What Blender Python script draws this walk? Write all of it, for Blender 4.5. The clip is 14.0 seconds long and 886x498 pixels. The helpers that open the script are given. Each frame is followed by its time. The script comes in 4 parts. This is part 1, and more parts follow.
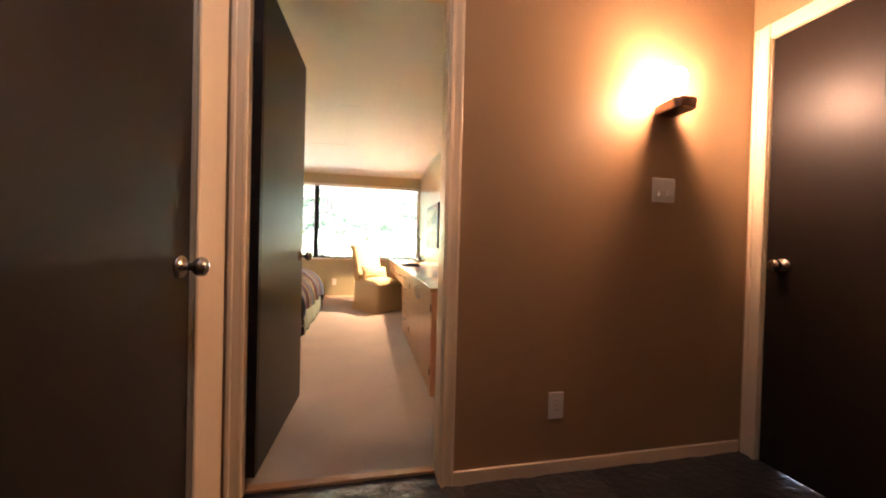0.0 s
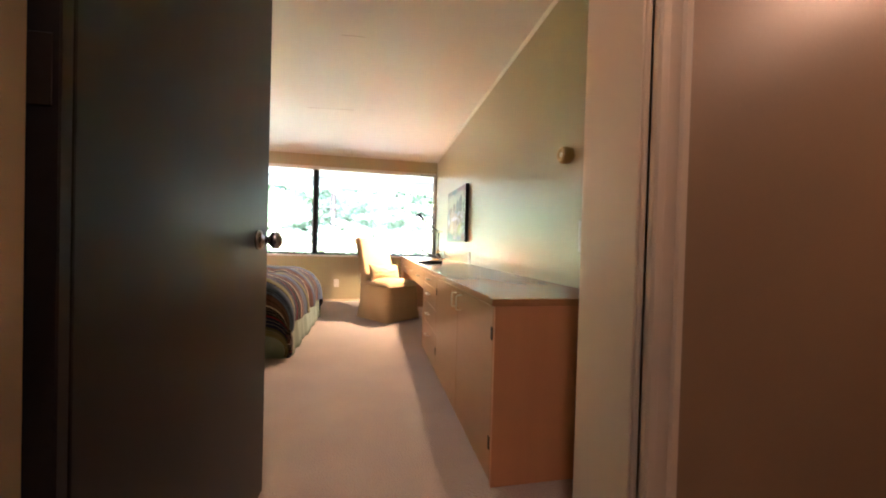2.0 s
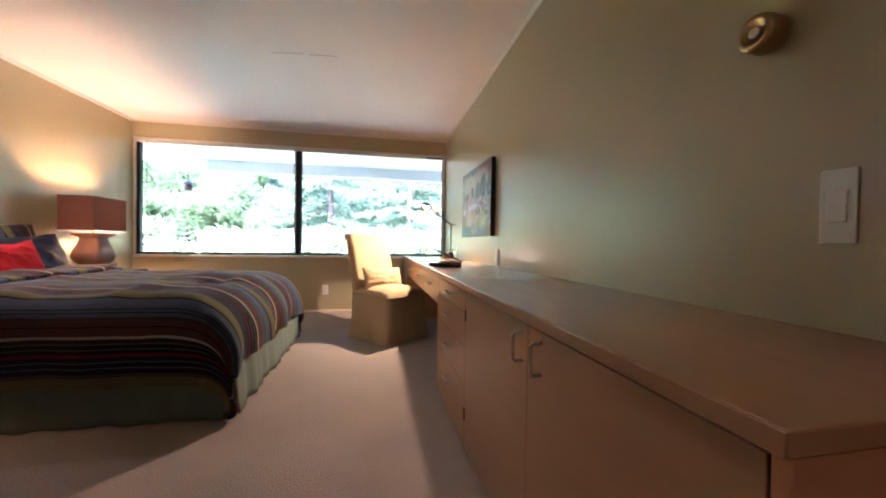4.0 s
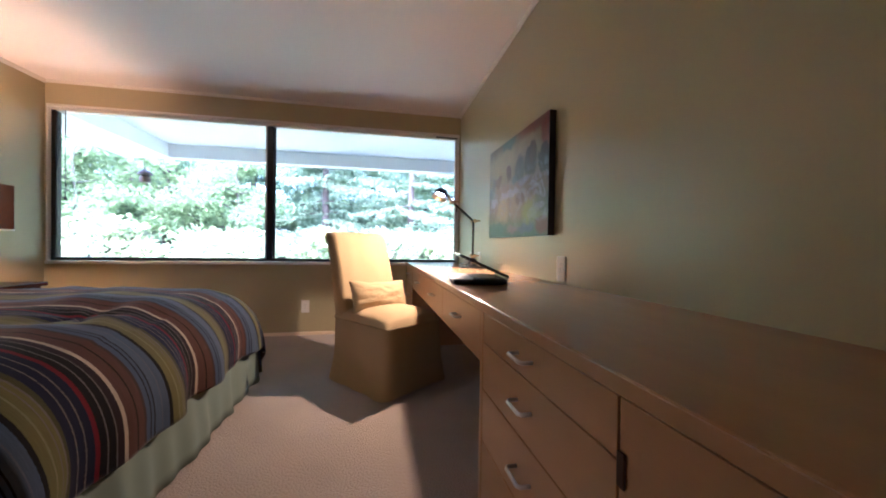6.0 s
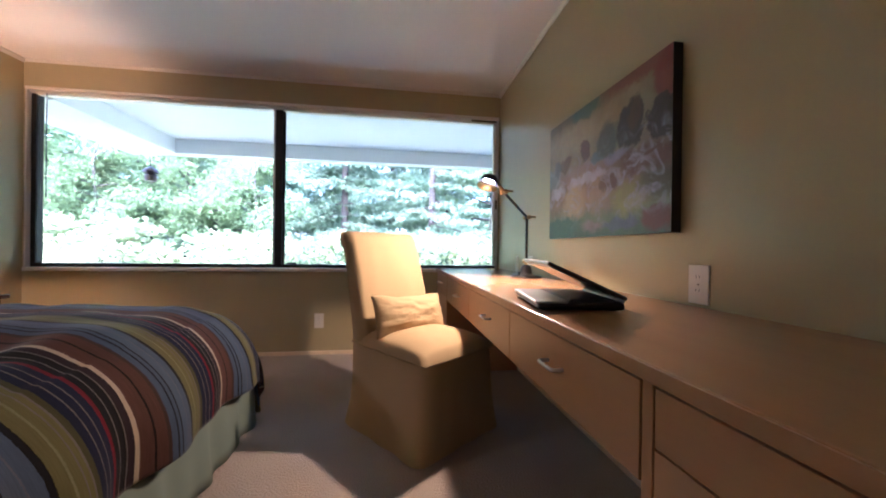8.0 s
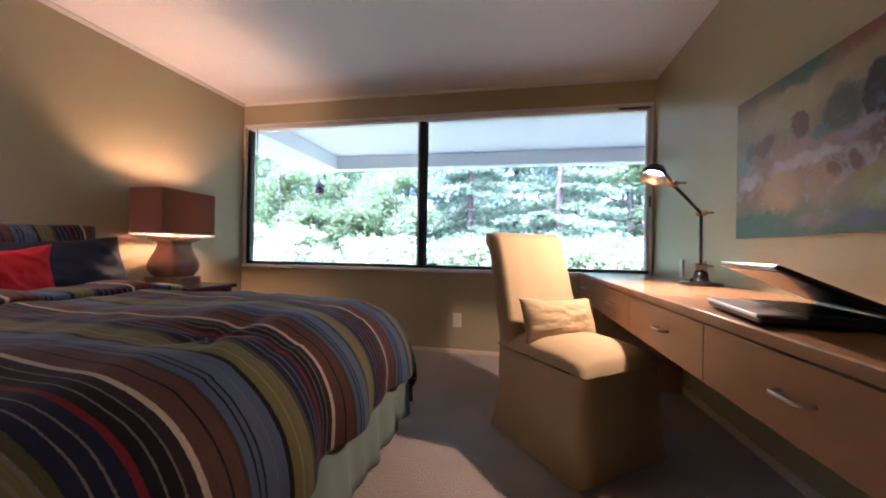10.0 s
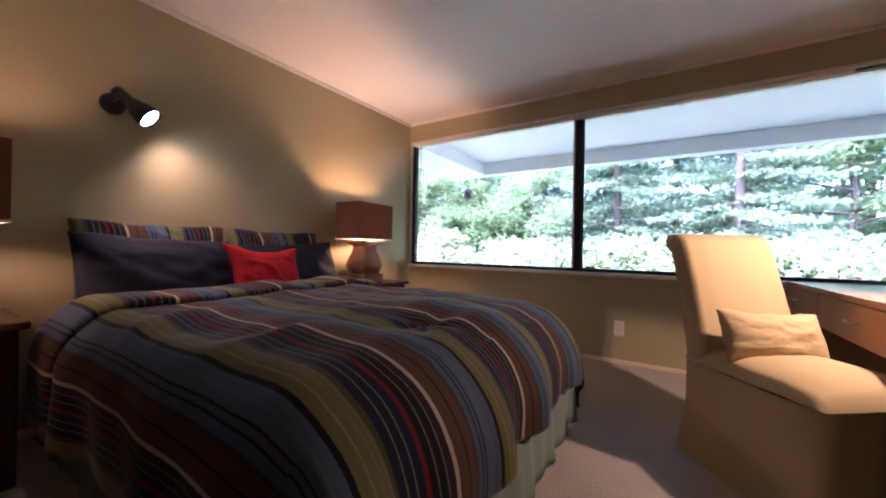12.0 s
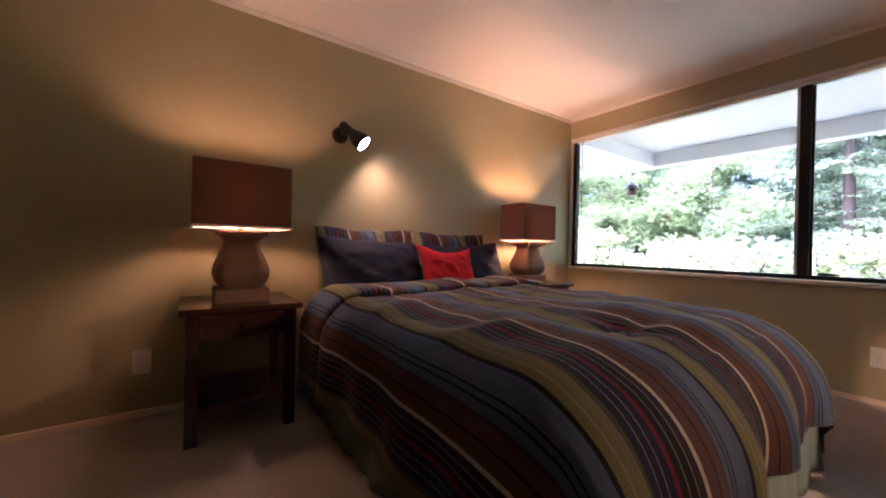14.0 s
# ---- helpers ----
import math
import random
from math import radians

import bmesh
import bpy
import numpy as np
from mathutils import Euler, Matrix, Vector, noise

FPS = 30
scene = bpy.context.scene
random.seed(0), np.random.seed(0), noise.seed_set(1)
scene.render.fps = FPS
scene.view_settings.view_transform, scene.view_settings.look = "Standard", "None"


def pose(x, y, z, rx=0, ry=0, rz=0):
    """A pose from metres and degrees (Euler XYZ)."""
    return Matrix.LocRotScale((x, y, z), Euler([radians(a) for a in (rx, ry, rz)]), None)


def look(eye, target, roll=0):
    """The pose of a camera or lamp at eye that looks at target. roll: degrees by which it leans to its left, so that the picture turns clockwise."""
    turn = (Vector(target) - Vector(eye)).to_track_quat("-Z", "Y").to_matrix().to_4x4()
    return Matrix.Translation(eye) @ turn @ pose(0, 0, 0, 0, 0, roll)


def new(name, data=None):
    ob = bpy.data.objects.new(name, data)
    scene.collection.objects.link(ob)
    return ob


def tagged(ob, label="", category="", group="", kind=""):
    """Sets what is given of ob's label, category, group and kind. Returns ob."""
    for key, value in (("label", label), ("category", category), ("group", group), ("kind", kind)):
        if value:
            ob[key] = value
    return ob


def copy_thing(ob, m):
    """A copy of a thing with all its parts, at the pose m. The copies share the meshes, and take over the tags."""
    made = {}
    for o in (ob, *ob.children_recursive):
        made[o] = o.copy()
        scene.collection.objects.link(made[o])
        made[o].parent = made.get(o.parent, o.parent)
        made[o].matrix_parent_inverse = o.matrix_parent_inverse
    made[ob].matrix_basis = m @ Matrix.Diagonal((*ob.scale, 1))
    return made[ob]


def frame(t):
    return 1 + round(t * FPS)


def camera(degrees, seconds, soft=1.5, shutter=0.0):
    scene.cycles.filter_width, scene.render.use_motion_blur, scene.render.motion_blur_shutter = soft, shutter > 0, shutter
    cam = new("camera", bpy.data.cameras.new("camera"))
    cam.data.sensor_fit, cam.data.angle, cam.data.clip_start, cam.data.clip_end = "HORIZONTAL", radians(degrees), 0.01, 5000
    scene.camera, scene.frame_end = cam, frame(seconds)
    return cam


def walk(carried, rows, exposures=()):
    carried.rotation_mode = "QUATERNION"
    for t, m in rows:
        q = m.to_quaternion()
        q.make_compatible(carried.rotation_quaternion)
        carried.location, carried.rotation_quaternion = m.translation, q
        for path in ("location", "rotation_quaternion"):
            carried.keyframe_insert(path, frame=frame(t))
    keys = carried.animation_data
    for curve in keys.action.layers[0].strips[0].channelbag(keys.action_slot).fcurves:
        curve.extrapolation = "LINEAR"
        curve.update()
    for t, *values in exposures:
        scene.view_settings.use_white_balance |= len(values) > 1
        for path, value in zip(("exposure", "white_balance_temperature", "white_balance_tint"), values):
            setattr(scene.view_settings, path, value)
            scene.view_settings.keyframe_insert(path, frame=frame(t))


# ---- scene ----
cam = camera(102.4, 14.0, soft=2.0)
# seconds, eye, point looked at, lean
PATH = [
    (0, (0.134, 1.178, 0.985), (0.557, 3.132, 0.959), 1.5),
    (0.5, (0.147, 1.423, 0.968), (0.533, 3.386, 0.937), 1.3),
    (1, (0.134, 1.668, 0.949), (0.514, 3.631, 0.917), 1.2),
    (1.5, (0.101, 1.904, 0.925), (0.486, 3.866, 0.893), 1.4),
    (2, (0.104, 2.182, 0.897), (0.498, 4.142, 0.871), 1.6),
    (4.5, (0.199, 3.411, 0.869), (0.583, 5.373, 0.836), 0.8),
    (5, (0.218, 3.676, 0.872), (0.601, 5.639, 0.844), 0.9),
    (5.5, (0.214, 3.948, 0.87), (0.594, 5.912, 0.845), 0.9),
    (6, (0.215, 4.174, 0.873), (0.605, 6.135, 0.852), 0.9),
    (6.5, (0.222, 4.398, 0.873), (0.612, 6.36, 0.86), 1.0),
    (7, (0.208, 4.579, 0.87), (0.595, 6.541, 0.858), 1.1),
    (7.2, (0.198, 4.632, 0.87), (0.583, 6.595, 0.859), 1.0),
    (9.3, (0.089, 4.806, 0.86), (-0.02, 6.803, 0.866), 1.0),
    (9.5, (0.07, 4.812, 0.857), (-0.117, 6.803, 0.866), 1.0),
    (10, (0.038, 4.791, 0.856), (-0.341, 6.755, 0.861), 1.0),
    (10.5, (0.002, 4.775, 0.853), (-0.558, 6.695, 0.862), 1.1),
    (11, (-0.028, 4.746, 0.858), (-0.762, 6.607, 0.863), 1.1),
    (11.5, (-0.067, 4.719, 0.853), (-0.964, 6.507, 0.859), 1.2),
    (12, (-0.097, 4.665, 0.859), (-1.16, 6.359, 0.86), 1.1),
    (12.5, (-0.117, 4.618, 0.858), (-1.336, 6.203, 0.855), 1.2),
    (13, (-0.151, 4.573, 0.86), (-1.505, 6.045, 0.856), 1.2),
    (13.5, (-0.178, 4.546, 0.853), (-1.677, 5.87, 0.85), 1.2),
    (14, (-0.217, 4.502, 0.852), (-1.839, 5.672, 0.845), 1.2),
]
# seconds, stops, kelvin, tint
STOPS = [(0, 7.03, 5800, 32), (1, 6.95, 5650, 31), (2, 6.75, 5300, 30), (4.5, 5.62, 4800, 31), (7, 5.13, 4700, 31), (10, 4.84, 4750, 35), (12, 4.78, 4850, 38), (14, 4.98, 5250, 44)]
walk(cam, [(t, look(eye, target, roll)) for t, eye, target, roll in PATH], STOPS)

# ---- world and lamps ----
world = bpy.data.worlds.new("overcast_sky")
scene.world = world
world.use_nodes = True
wn, wl = world.node_tree.nodes, world.node_tree.links
sky = wn.new("ShaderNodeTexSky")
sky.sky_type, sky.sun_disc = "NISHITA", False
sky.sun_elevation, sky.sun_rotation = radians(52), radians(200)
sky.air_density, sky.dust_density = 1.0, 6.0
wn["Background"].inputs["Strength"].default_value = 0.15
wl.new(sky.outputs[0], wn["Background"].inputs["Color"])
sun = new("sun", bpy.data.lights.new("sun", "SUN"))
sun.data.energy, sun.data.angle, sun.data.color = 0.5, radians(30), (1.0, 0.97, 0.92)
# behind the house and high up, so that the yard is lit and the room is not
sun.matrix_world = look((0, 0, 30), (3.0, 9.0, 17.6))


def lamp(name, kind, at, watts, kelvin_rgb, size, target=None, cone=60, blend=0.4):
    ob = new(name, bpy.data.lights.new(name, kind))
    ob.data.energy, ob.data.color, ob.data.shadow_soft_size = watts, kelvin_rgb, size
    ob.matrix_world = look(at, target) if target else pose(*at)
    if kind == "SPOT":
        ob.data.spot_size, ob.data.spot_blend = radians(cone), blend
    return ob


WARM = (1.0, 0.53, 0.205)
lamp("bedside_light", "POINT", (-2.205, 4.72, 1.055), 1.25, WARM, 0.045)
lamp("bedside_light", "POINT", (-2.255, 6.86, 1.045), 3.5, WARM, 0.045)
lamp("spot_light", "SPOT", (-2.335, 5.46, 1.53), 1.0, (1.0, 0.59, 0.28), 0.03, (-2.24, 5.66, 0.95), 118, 1.0)
lamp("desk_light", "SPOT", (0.655, 6.545, 1.185), 2.6, (1.0, 0.65, 0.31), 0.022, (0.40, 6.40, 0.45), 128, 0.2)
lamp("sconce_light", "POINT", (1.46, 2.49, 1.74), 1.3, (1.0, 0.50, 0.20), 0.03)
# unseen lamp, added and aimed so warm light reaches carpet and cabinet end
lamp("unseen_hall_light", "SPOT", (-0.08, 1.80, 2.385), 0.55, (1.0, 0.54, 0.25), 0.04, (0.36, 3.75, 0.2), 36, 0.6)

# ---- materials ----
def shade_of(c, k):
    return tuple(min(1.0, v * k) for v in c[:3]) + (1.0,)


class Mat:
    """A node material: base colour broken up at two scales, roughness, relief."""

    def __init__(self, name, colour, rough=0.6, metal=0.0, vary=0.12, fine=90.0, coarse=1.6, bump=0.15, depth=0.002, stretch=(1, 1, 1), sheen=0.0, piece=0.0, spec=0.5):
        self.m = bpy.data.materials.new(name)
        self.m.use_nodes = True
        self.n, self.l = self.m.node_tree.nodes, self.m.node_tree.links
        self.b = self.n["Principled BSDF"]
        self.b.inputs["Roughness"].default_value = rough
        self.b.inputs["Metallic"].default_value = metal
        self.b.inputs["Specular IOR Level"].default_value = spec
        if sheen:
            self.b.inputs["Sheen Weight"].default_value = sheen
        co = self.add("ShaderNodeTexCoord")
        mp = self.add("ShaderNodeMapping")
        mp.inputs["Scale"].default_value = stretch
        self.link(co, "Object", mp, "Vector")
        self.map = mp
        self.big = self.noise(coarse, 3, mp)
        self.small = self.noise(fine, 4, mp)
        mix = self.mixed(self.big.outputs["Fac"], shade_of(colour, 1 - vary), shade_of(colour, 1 + vary))
        mix2 = self.mixed(self.small.outputs["Fac"], shade_of((1, 1, 1), 1 - vary * 0.8), (1, 1, 1, 1), "MULTIPLY", mix)
        out = mix2
        if piece:
            info = self.add("ShaderNodeObjectInfo")
            out = self.mixed(info.outputs["Random"], shade_of((1, 1, 1), 1 - piece), (1, 1, 1, 1), "MULTIPLY", mix2)
        self.colour = out
        self.l.new(out, self.b.inputs["Base Color"])
        if bump:
            bp = self.add("ShaderNodeBump")
            bp.inputs["Strength"].default_value, bp.inputs["Distance"].default_value = bump, depth
            self.l.new(self.small.outputs["Fac"], bp.inputs["Height"])
            self.l.new(bp.outputs[0], self.b.inputs["Normal"])
            self.bump = bp

    def add(self, kind):
        return self.n.new(kind)

    def link(self, a, i, b, j):
        self.l.new(a.outputs[i], b.inputs[j])

    def noise(self, scale, detail, vec):
        t = self.add("ShaderNodeTexNoise")
        t.inputs["Scale"].default_value, t.inputs["Detail"].default_value = scale, detail
        self.link(vec, 0, t, "Vector")
        return t

    def mixed(self, fac, a, b, blend="MIX", over=None):
        x = self.add("ShaderNodeMix")
        x.data_type, x.blend_type = "RGBA", blend
        if over is None:
            self.l.new(fac, x.inputs[0])
            x.inputs[6].default_value, x.inputs[7].default_value = a, b
            return x.outputs[2]
        # multiply `over` with a colour between a and b
        y = self.mixed(fac, a, b)
        x.inputs[0].default_value = 1.0
        self.l.new(over, x.inputs[6])
        self.l.new(y, x.inputs[7])
        return x.outputs[2]

    def ramp(self, fac, stops, constant=False):
        r = self.add("ShaderNodeValToRGB")
        r.color_ramp.interpolation = "CONSTANT" if constant else "LINEAR"
        e = r.color_ramp.elements
        while len(e) < len(stops):
            e.new(0.5)
        for el, (p, c) in zip(e, stops):
            el.position, el.color = p, (*c[:3], 1.0)
        self.l.new(fac, r.inputs[0])
        return r.outputs[0]

    def math(self, op, a, b=None):
        x = self.add("ShaderNodeMath")
        x.operation = op
        for i, v in enumerate((a, b)):
            if v is None:
                continue
            if isinstance(v, (int, float)):
                x.inputs[i].default_value = v
            else:
                self.l.new(v, x.inputs[i])
        return x.outputs[0]


def glow(name, colour, strength):
    m = Mat(name, colour, 0.4, vary=0.0, bump=0)
    m.b.inputs["Emission Color"].default_value = (*colour, 1)
    m.b.inputs["Emission Strength"].default_value = strength
    return m.m


WALL = Mat("sage_khaki_wall_paint", (0.41, 0.353, 0.19), 0.29, vary=0.05, fine=140, coarse=0.8, bump=0.12, depth=0.0015, spec=0.65).m
HALL = Mat("tan_hall_paint", (0.34, 0.225, 0.115), 0.42, vary=0.05, fine=140, coarse=0.8, bump=0.12, depth=0.0015).m
CEIL = Mat("white_ceiling_paint", (0.76, 0.73, 0.69), 0.6, vary=0.03, fine=60, coarse=0.7, bump=0.1, depth=0.002).m
CRACK = Mat("ceiling_crack", (0.45, 0.40, 0.36), 0.8, vary=0.1, bump=0).m
TRIM = Mat("cream_trim_paint", (0.78, 0.65, 0.45), 0.35, vary=0.04, fine=60, bump=0.08, depth=0.001, stretch=(1, 1, 0.1)).m
WTRIM = Mat("white_window_trim", (0.72, 0.69, 0.62), 0.4, vary=0.05, fine=60, bump=0.08).m
DOOR = Mat("dark_brown_door_paint", (0.015, 0.0105, 0.008), 0.42, vary=0.15, fine=30, coarse=2, bump=0.1, depth=0.001, stretch=(1, 1, 0.08), spec=0.3).m
BRONZE = Mat("dark_bronze_frame", (0.020, 0.014, 0.012), 0.4, 0.4, vary=0.15, bump=0.05).m
STEEL = Mat("brushed_steel", (0.68, 0.66, 0.63), 0.38, 1.0, vary=0.08, fine=200, bump=0.05).m
NICKEL = Mat("worn_nickel", (0.42, 0.38, 0.33), 0.25, 1.0, vary=0.15, bump=0.05).m
BRASS = Mat("aged_brass", (0.52, 0.36, 0.17), 0.3, 1.0, vary=0.2, bump=0.05).m
HINGE = Mat("dark_hinge_steel", (0.05, 0.035, 0.025), 0.45, 0.7, vary=0.2).m
BLACK = Mat("black_enamel", (0.012, 0.011, 0.011), 0.28, vary=0.1, bump=0.04).m
PLATE = Mat("white_plastic_plate", (0.72, 0.69, 0.62), 0.35, vary=0.03, bump=0).m
SLOT = Mat("dark_slot", (0.03, 0.028, 0.025), 0.6, vary=0.05, bump=0).m
LINEN = Mat("khaki_linen_slipcover", (0.46, 0.345, 0.18), 0.9, vary=0.06, fine=420, coarse=4, bump=0.35, depth=0.0015, spec=0.1).m
NAVY = Mat("navy_cotton_sateen", (0.014, 0.016, 0.031), 0.72, vary=0.15, fine=300, coarse=5, bump=0.2, depth=0.001, spec=0.16).m
RED = Mat("red_cotton", (0.40, 0.014, 0.016), 0.85, vary=0.15, fine=260, coarse=9, bump=0.4, depth=0.002, spec=0.15).m
SKIRT = Mat("sage_green_bed_skirt", (0.17, 0.215, 0.175), 0.85, vary=0.08, fine=300, coarse=6, bump=0.25, depth=0.001).m
MATTRESS = Mat("white_ticking", (0.6, 0.58, 0.54), 0.8, vary=0.05).m
CHERRY = Mat("dark_cherry_wood", (0.060, 0.018, 0.010), 0.25, vary=0.35, fine=60, coarse=5, bump=0.08, stretch=(1, 0.12, 1)).m
LAPSILVER = Mat("grey_laptop_deck", (0.50, 0.50, 0.51), 0.3, 0.8, vary=0.08, bump=0.03).m
SCREEN = Mat("dark_glass_screen", (0.02, 0.018, 0.018), 0.12, vary=0.05, bump=0).m
SOFFIT = Mat("white_soffit_paint", (0.85, 0.85, 0.85), 0.6, vary=0.03, fine=20, bump=0.05).m
SLATE = Mat("black_slate", (0.045, 0.045, 0.048), 0.42, vary=0.35, fine=26, coarse=5, bump=0.9, depth=0.012, piece=0.35).m
GROUT = Mat("dark_grout", (0.05, 0.046, 0.042), 0.9, vary=0.2).m
BARK = Mat("grey_brown_bark", (0.050, 0.040, 0.034), 0.9, vary=0.3, fine=30, coarse=3, bump=0.8, depth=0.02, stretch=(1, 1, 0.2)).m
GRASS = Mat("lawn", (0.20, 0.21, 0.14), 0.9, vary=0.3, fine=14, coarse=0.5, bump=0.6, depth=0.03).m


def carpet_mat():
    m = Mat("beige_cut_pile_carpet", (0.45, 0.375, 0.30), 0.95, vary=0.2, fine=120, coarse=2.6, bump=1.0, depth=0.010, sheen=0.25, spec=0.1)
    return m.m


def maple_mat(name, rough, colour):
    # plain-sliced maple veneer with a faint figure along y
    m = Mat(name, colour, rough, vary=0.10, fine=55, coarse=2.2, bump=0.03, depth=0.0005, stretch=(6, 0.5, 6))
    return m.m


CARPET = carpet_mat()
MAPLE = maple_mat("maple_veneer_front", 0.32, (0.42, 0.235, 0.105))
MAPLETOP = maple_mat("maple_veneer_top", 0.24, (0.40, 0.225, 0.10))
# maple of the end panel, the hall light's orange put into its colour
MAPLEEND = Mat("maple_end_hall_lit", (0.56, 0.27, 0.12), 0.35, vary=0.10, fine=50, coarse=3, bump=0.03, stretch=(5, 5, 0.5)).m
SEAM = Mat("dark_seam", (0.05, 0.028, 0.015), 0.7, vary=0.1, bump=0).m


def turned_wood():
    m = Mat("limed_turned_wood", (0.25, 0.125, 0.058), 0.55, vary=0.18, fine=40, coarse=6, bump=0.2, depth=0.002, stretch=(3, 3, 0.4))
    return m.m


LAMPWOOD = turned_wood()


def shade_mat():
    m = Mat("brown_linen_shade", (0.185, 0.093, 0.051), 0.9, vary=0.10, fine=400, coarse=8, bump=0.3, depth=0.001)
    tr = m.add("ShaderNodeBsdfTranslucent")
    m.l.new(m.colour, tr.inputs["Color"])
    mx = m.add("ShaderNodeMixShader")
    mx.inputs[0].default_value = 0.23
    m.link(m.b, 0, mx, 1)
    m.link(tr, 0, mx, 2)
    m.l.new(mx.outputs[0], m.n["Material Output"].inputs[0])
    return m.m


SHADE = shade_mat()
SHADELINE = Mat("cream_shade_lining", (0.8, 0.72, 0.6), 0.9, vary=0.03, bump=0).m
BULB = glow("lit_frosted_bulb", (1.0, 0.72, 0.42), 2.5)
SPOTBULB = glow("lit_reflector_bulb", (1.0, 0.93, 0.80), 4.0)


def glass_mat():
    m = bpy.data.materials.new("window_glass")
    m.use_nodes = True
    n, l = m.node_tree.nodes, m.node_tree.links
    n.remove(n["Principled BSDF"])
    t, g, x, f = (n.new(k) for k in ("ShaderNodeBsdfTransparent", "ShaderNodeBsdfGlossy", "ShaderNodeMixShader", "ShaderNodeFresnel"))
    g.inputs["Roughness"].default_value = 0.02
    f.inputs["IOR"].default_value = 1.3
    t.inputs["Color"].default_value = (0.93, 0.96, 0.95, 1)
    l.new(f.outputs[0], x.inputs[0])
    l.new(t.outputs[0], x.inputs[1])
    l.new(g.outputs[0], x.inputs[2])
    l.new(x.outputs[0], n["Material Output"].inputs[0])
    return m


GLASS = glass_mat()


def leaf_mat(name, colour, thin=0.45):
    m = Mat(name, colour, 0.95, vary=0.2, fine=3, coarse=0.6, bump=0, spec=0.05)
    geo = m.add("ShaderNodeNewGeometry")
    hue = m.mixed(geo.outputs["Random Per Island"], (0.75, 0.8, 0.8, 1), (1.2, 1.2, 1.05, 1), "MULTIPLY", m.colour)
    m.l.new(hue, m.b.inputs["Base Color"])
    tr = m.add("ShaderNodeBsdfTranslucent")
    m.l.new(hue, tr.inputs["Color"])
    mx = m.add("ShaderNodeMixShader")
    mx.inputs[0].default_value = thin
    m.link(m.b, 0, mx, 1)
    m.link(tr, 0, mx, 2)
    m.l.new(mx.outputs[0], m.n["Material Output"].inputs[0])
    return m.m


LEAF = leaf_mat("broadleaf_green", (0.18, 0.24, 0.125), 0.65)
PINE = leaf_mat("hemlock_green", (0.22, 0.285, 0.205), 0.65)
PALE = leaf_mat("pale_flowering_shrub", (0.30, 0.34, 0.19))

BROWN, SLATEBLUE, OLIVE, INK, NIGHT, PALELINE = (0.072, 0.034, 0.025), (0.052, 0.073, 0.115), (0.105, 0.098, 0.034), (0.006, 0.006, 0.008), (0.007, 0.009, 0.026), (0.12, 0.105, 0.085)
# widths of one repeat of the weave
STRIPES = [
    (1.4, (0.36, 0.30, 0.21)), (4.2, BROWN), (0.5, INK), (3.6, BROWN), (1.2, (0.04, 0.026, 0.022)), (2.2, SLATEBLUE), (0.6, INK), (1.4, SLATEBLUE), (0.6, INK), (3.2, (0.064, 0.088, 0.132)), (0.5, (0.09, 0.10, 0.13)), (3.0, (0.056, 0.078, 0.122)), (1.6, INK),
    (3.2, OLIVE), (0.5, (0.16, 0.15, 0.07)), (2.2, OLIVE), (0.5, PALELINE), (1.4, OLIVE), (0.5, PALELINE), (2, (0.05, 0.047, 0.02)), (2.6, NIGHT), (0.4, PALELINE), (2.4, NIGHT), (0.4, PALELINE), (2.4, NIGHT),
    (1.5, (0.12, 0.007, 0.014)), (2.2, INK), (0.4, PALELINE), (2.4, INK), (0.4, PALELINE), (2.6, (0.02, 0.012, 0.016)),
]


def stripe_mat(name, shift, repeat=0.45):
    m = Mat(name, (0.5, 0.5, 0.5), 0.82, vary=0.1, fine=260, coarse=5, bump=0.35, depth=0.0015, spec=0.14)
    m.b.inputs["Sheen Weight"].default_value, m.b.inputs["Sheen Roughness"].default_value = 0.11, 0.3
    co = m.add("ShaderNodeTexCoord")
    sp = m.add("ShaderNodeSeparateXYZ")
    m.link(co, "UV", sp, 0)
    total = sum(w for w, c in STRIPES) / 100
    wob = m.math("MULTIPLY", m.math("SUBTRACT", m.big.outputs["Fac"], 0.5), 0.012)
    fuzz = m.math("MULTIPLY", m.math("SUBTRACT", m.small.outputs["Fac"], 0.5), 0.006)
    u = m.math("ADD", m.math("ADD", sp.outputs[0], wob), fuzz)
    f = m.math("FRACT", m.math("ADD", m.math("DIVIDE", u, repeat), shift))
    stops, p = [], 0.0
    for w, c in STRIPES:
        stops.append((p / total / 100, c))
        p += w
    base = m.ramp(f, stops, True)
    # woven threads: fine light and dark yarns along the stripes
    yarn = m.add("ShaderNodeTexNoise")
    yarn.inputs["Scale"].default_value, yarn.inputs["Detail"].default_value = 1.0, 2
    st = m.add("ShaderNodeMapping")
    st.inputs["Scale"].default_value = (420, 14, 1)
    m.link(co, "UV", st, 0)
    m.link(st, 0, yarn, "Vector")
    col = m.mixed(yarn.outputs["Fac"], (0.65, 0.65, 0.67, 1), (1.35, 1.33, 1.3, 1), "MULTIPLY", base)
    m.l.new(col, m.b.inputs["Base Color"])
    return m.m


DUVET = stripe_mat("multi_stripe_woven_cotton", 0.0)
DUVETBACK = stripe_mat("multi_stripe_turned_back", 0.04)
SHAM = stripe_mat("multi_stripe_sham", 0.52, 0.40)


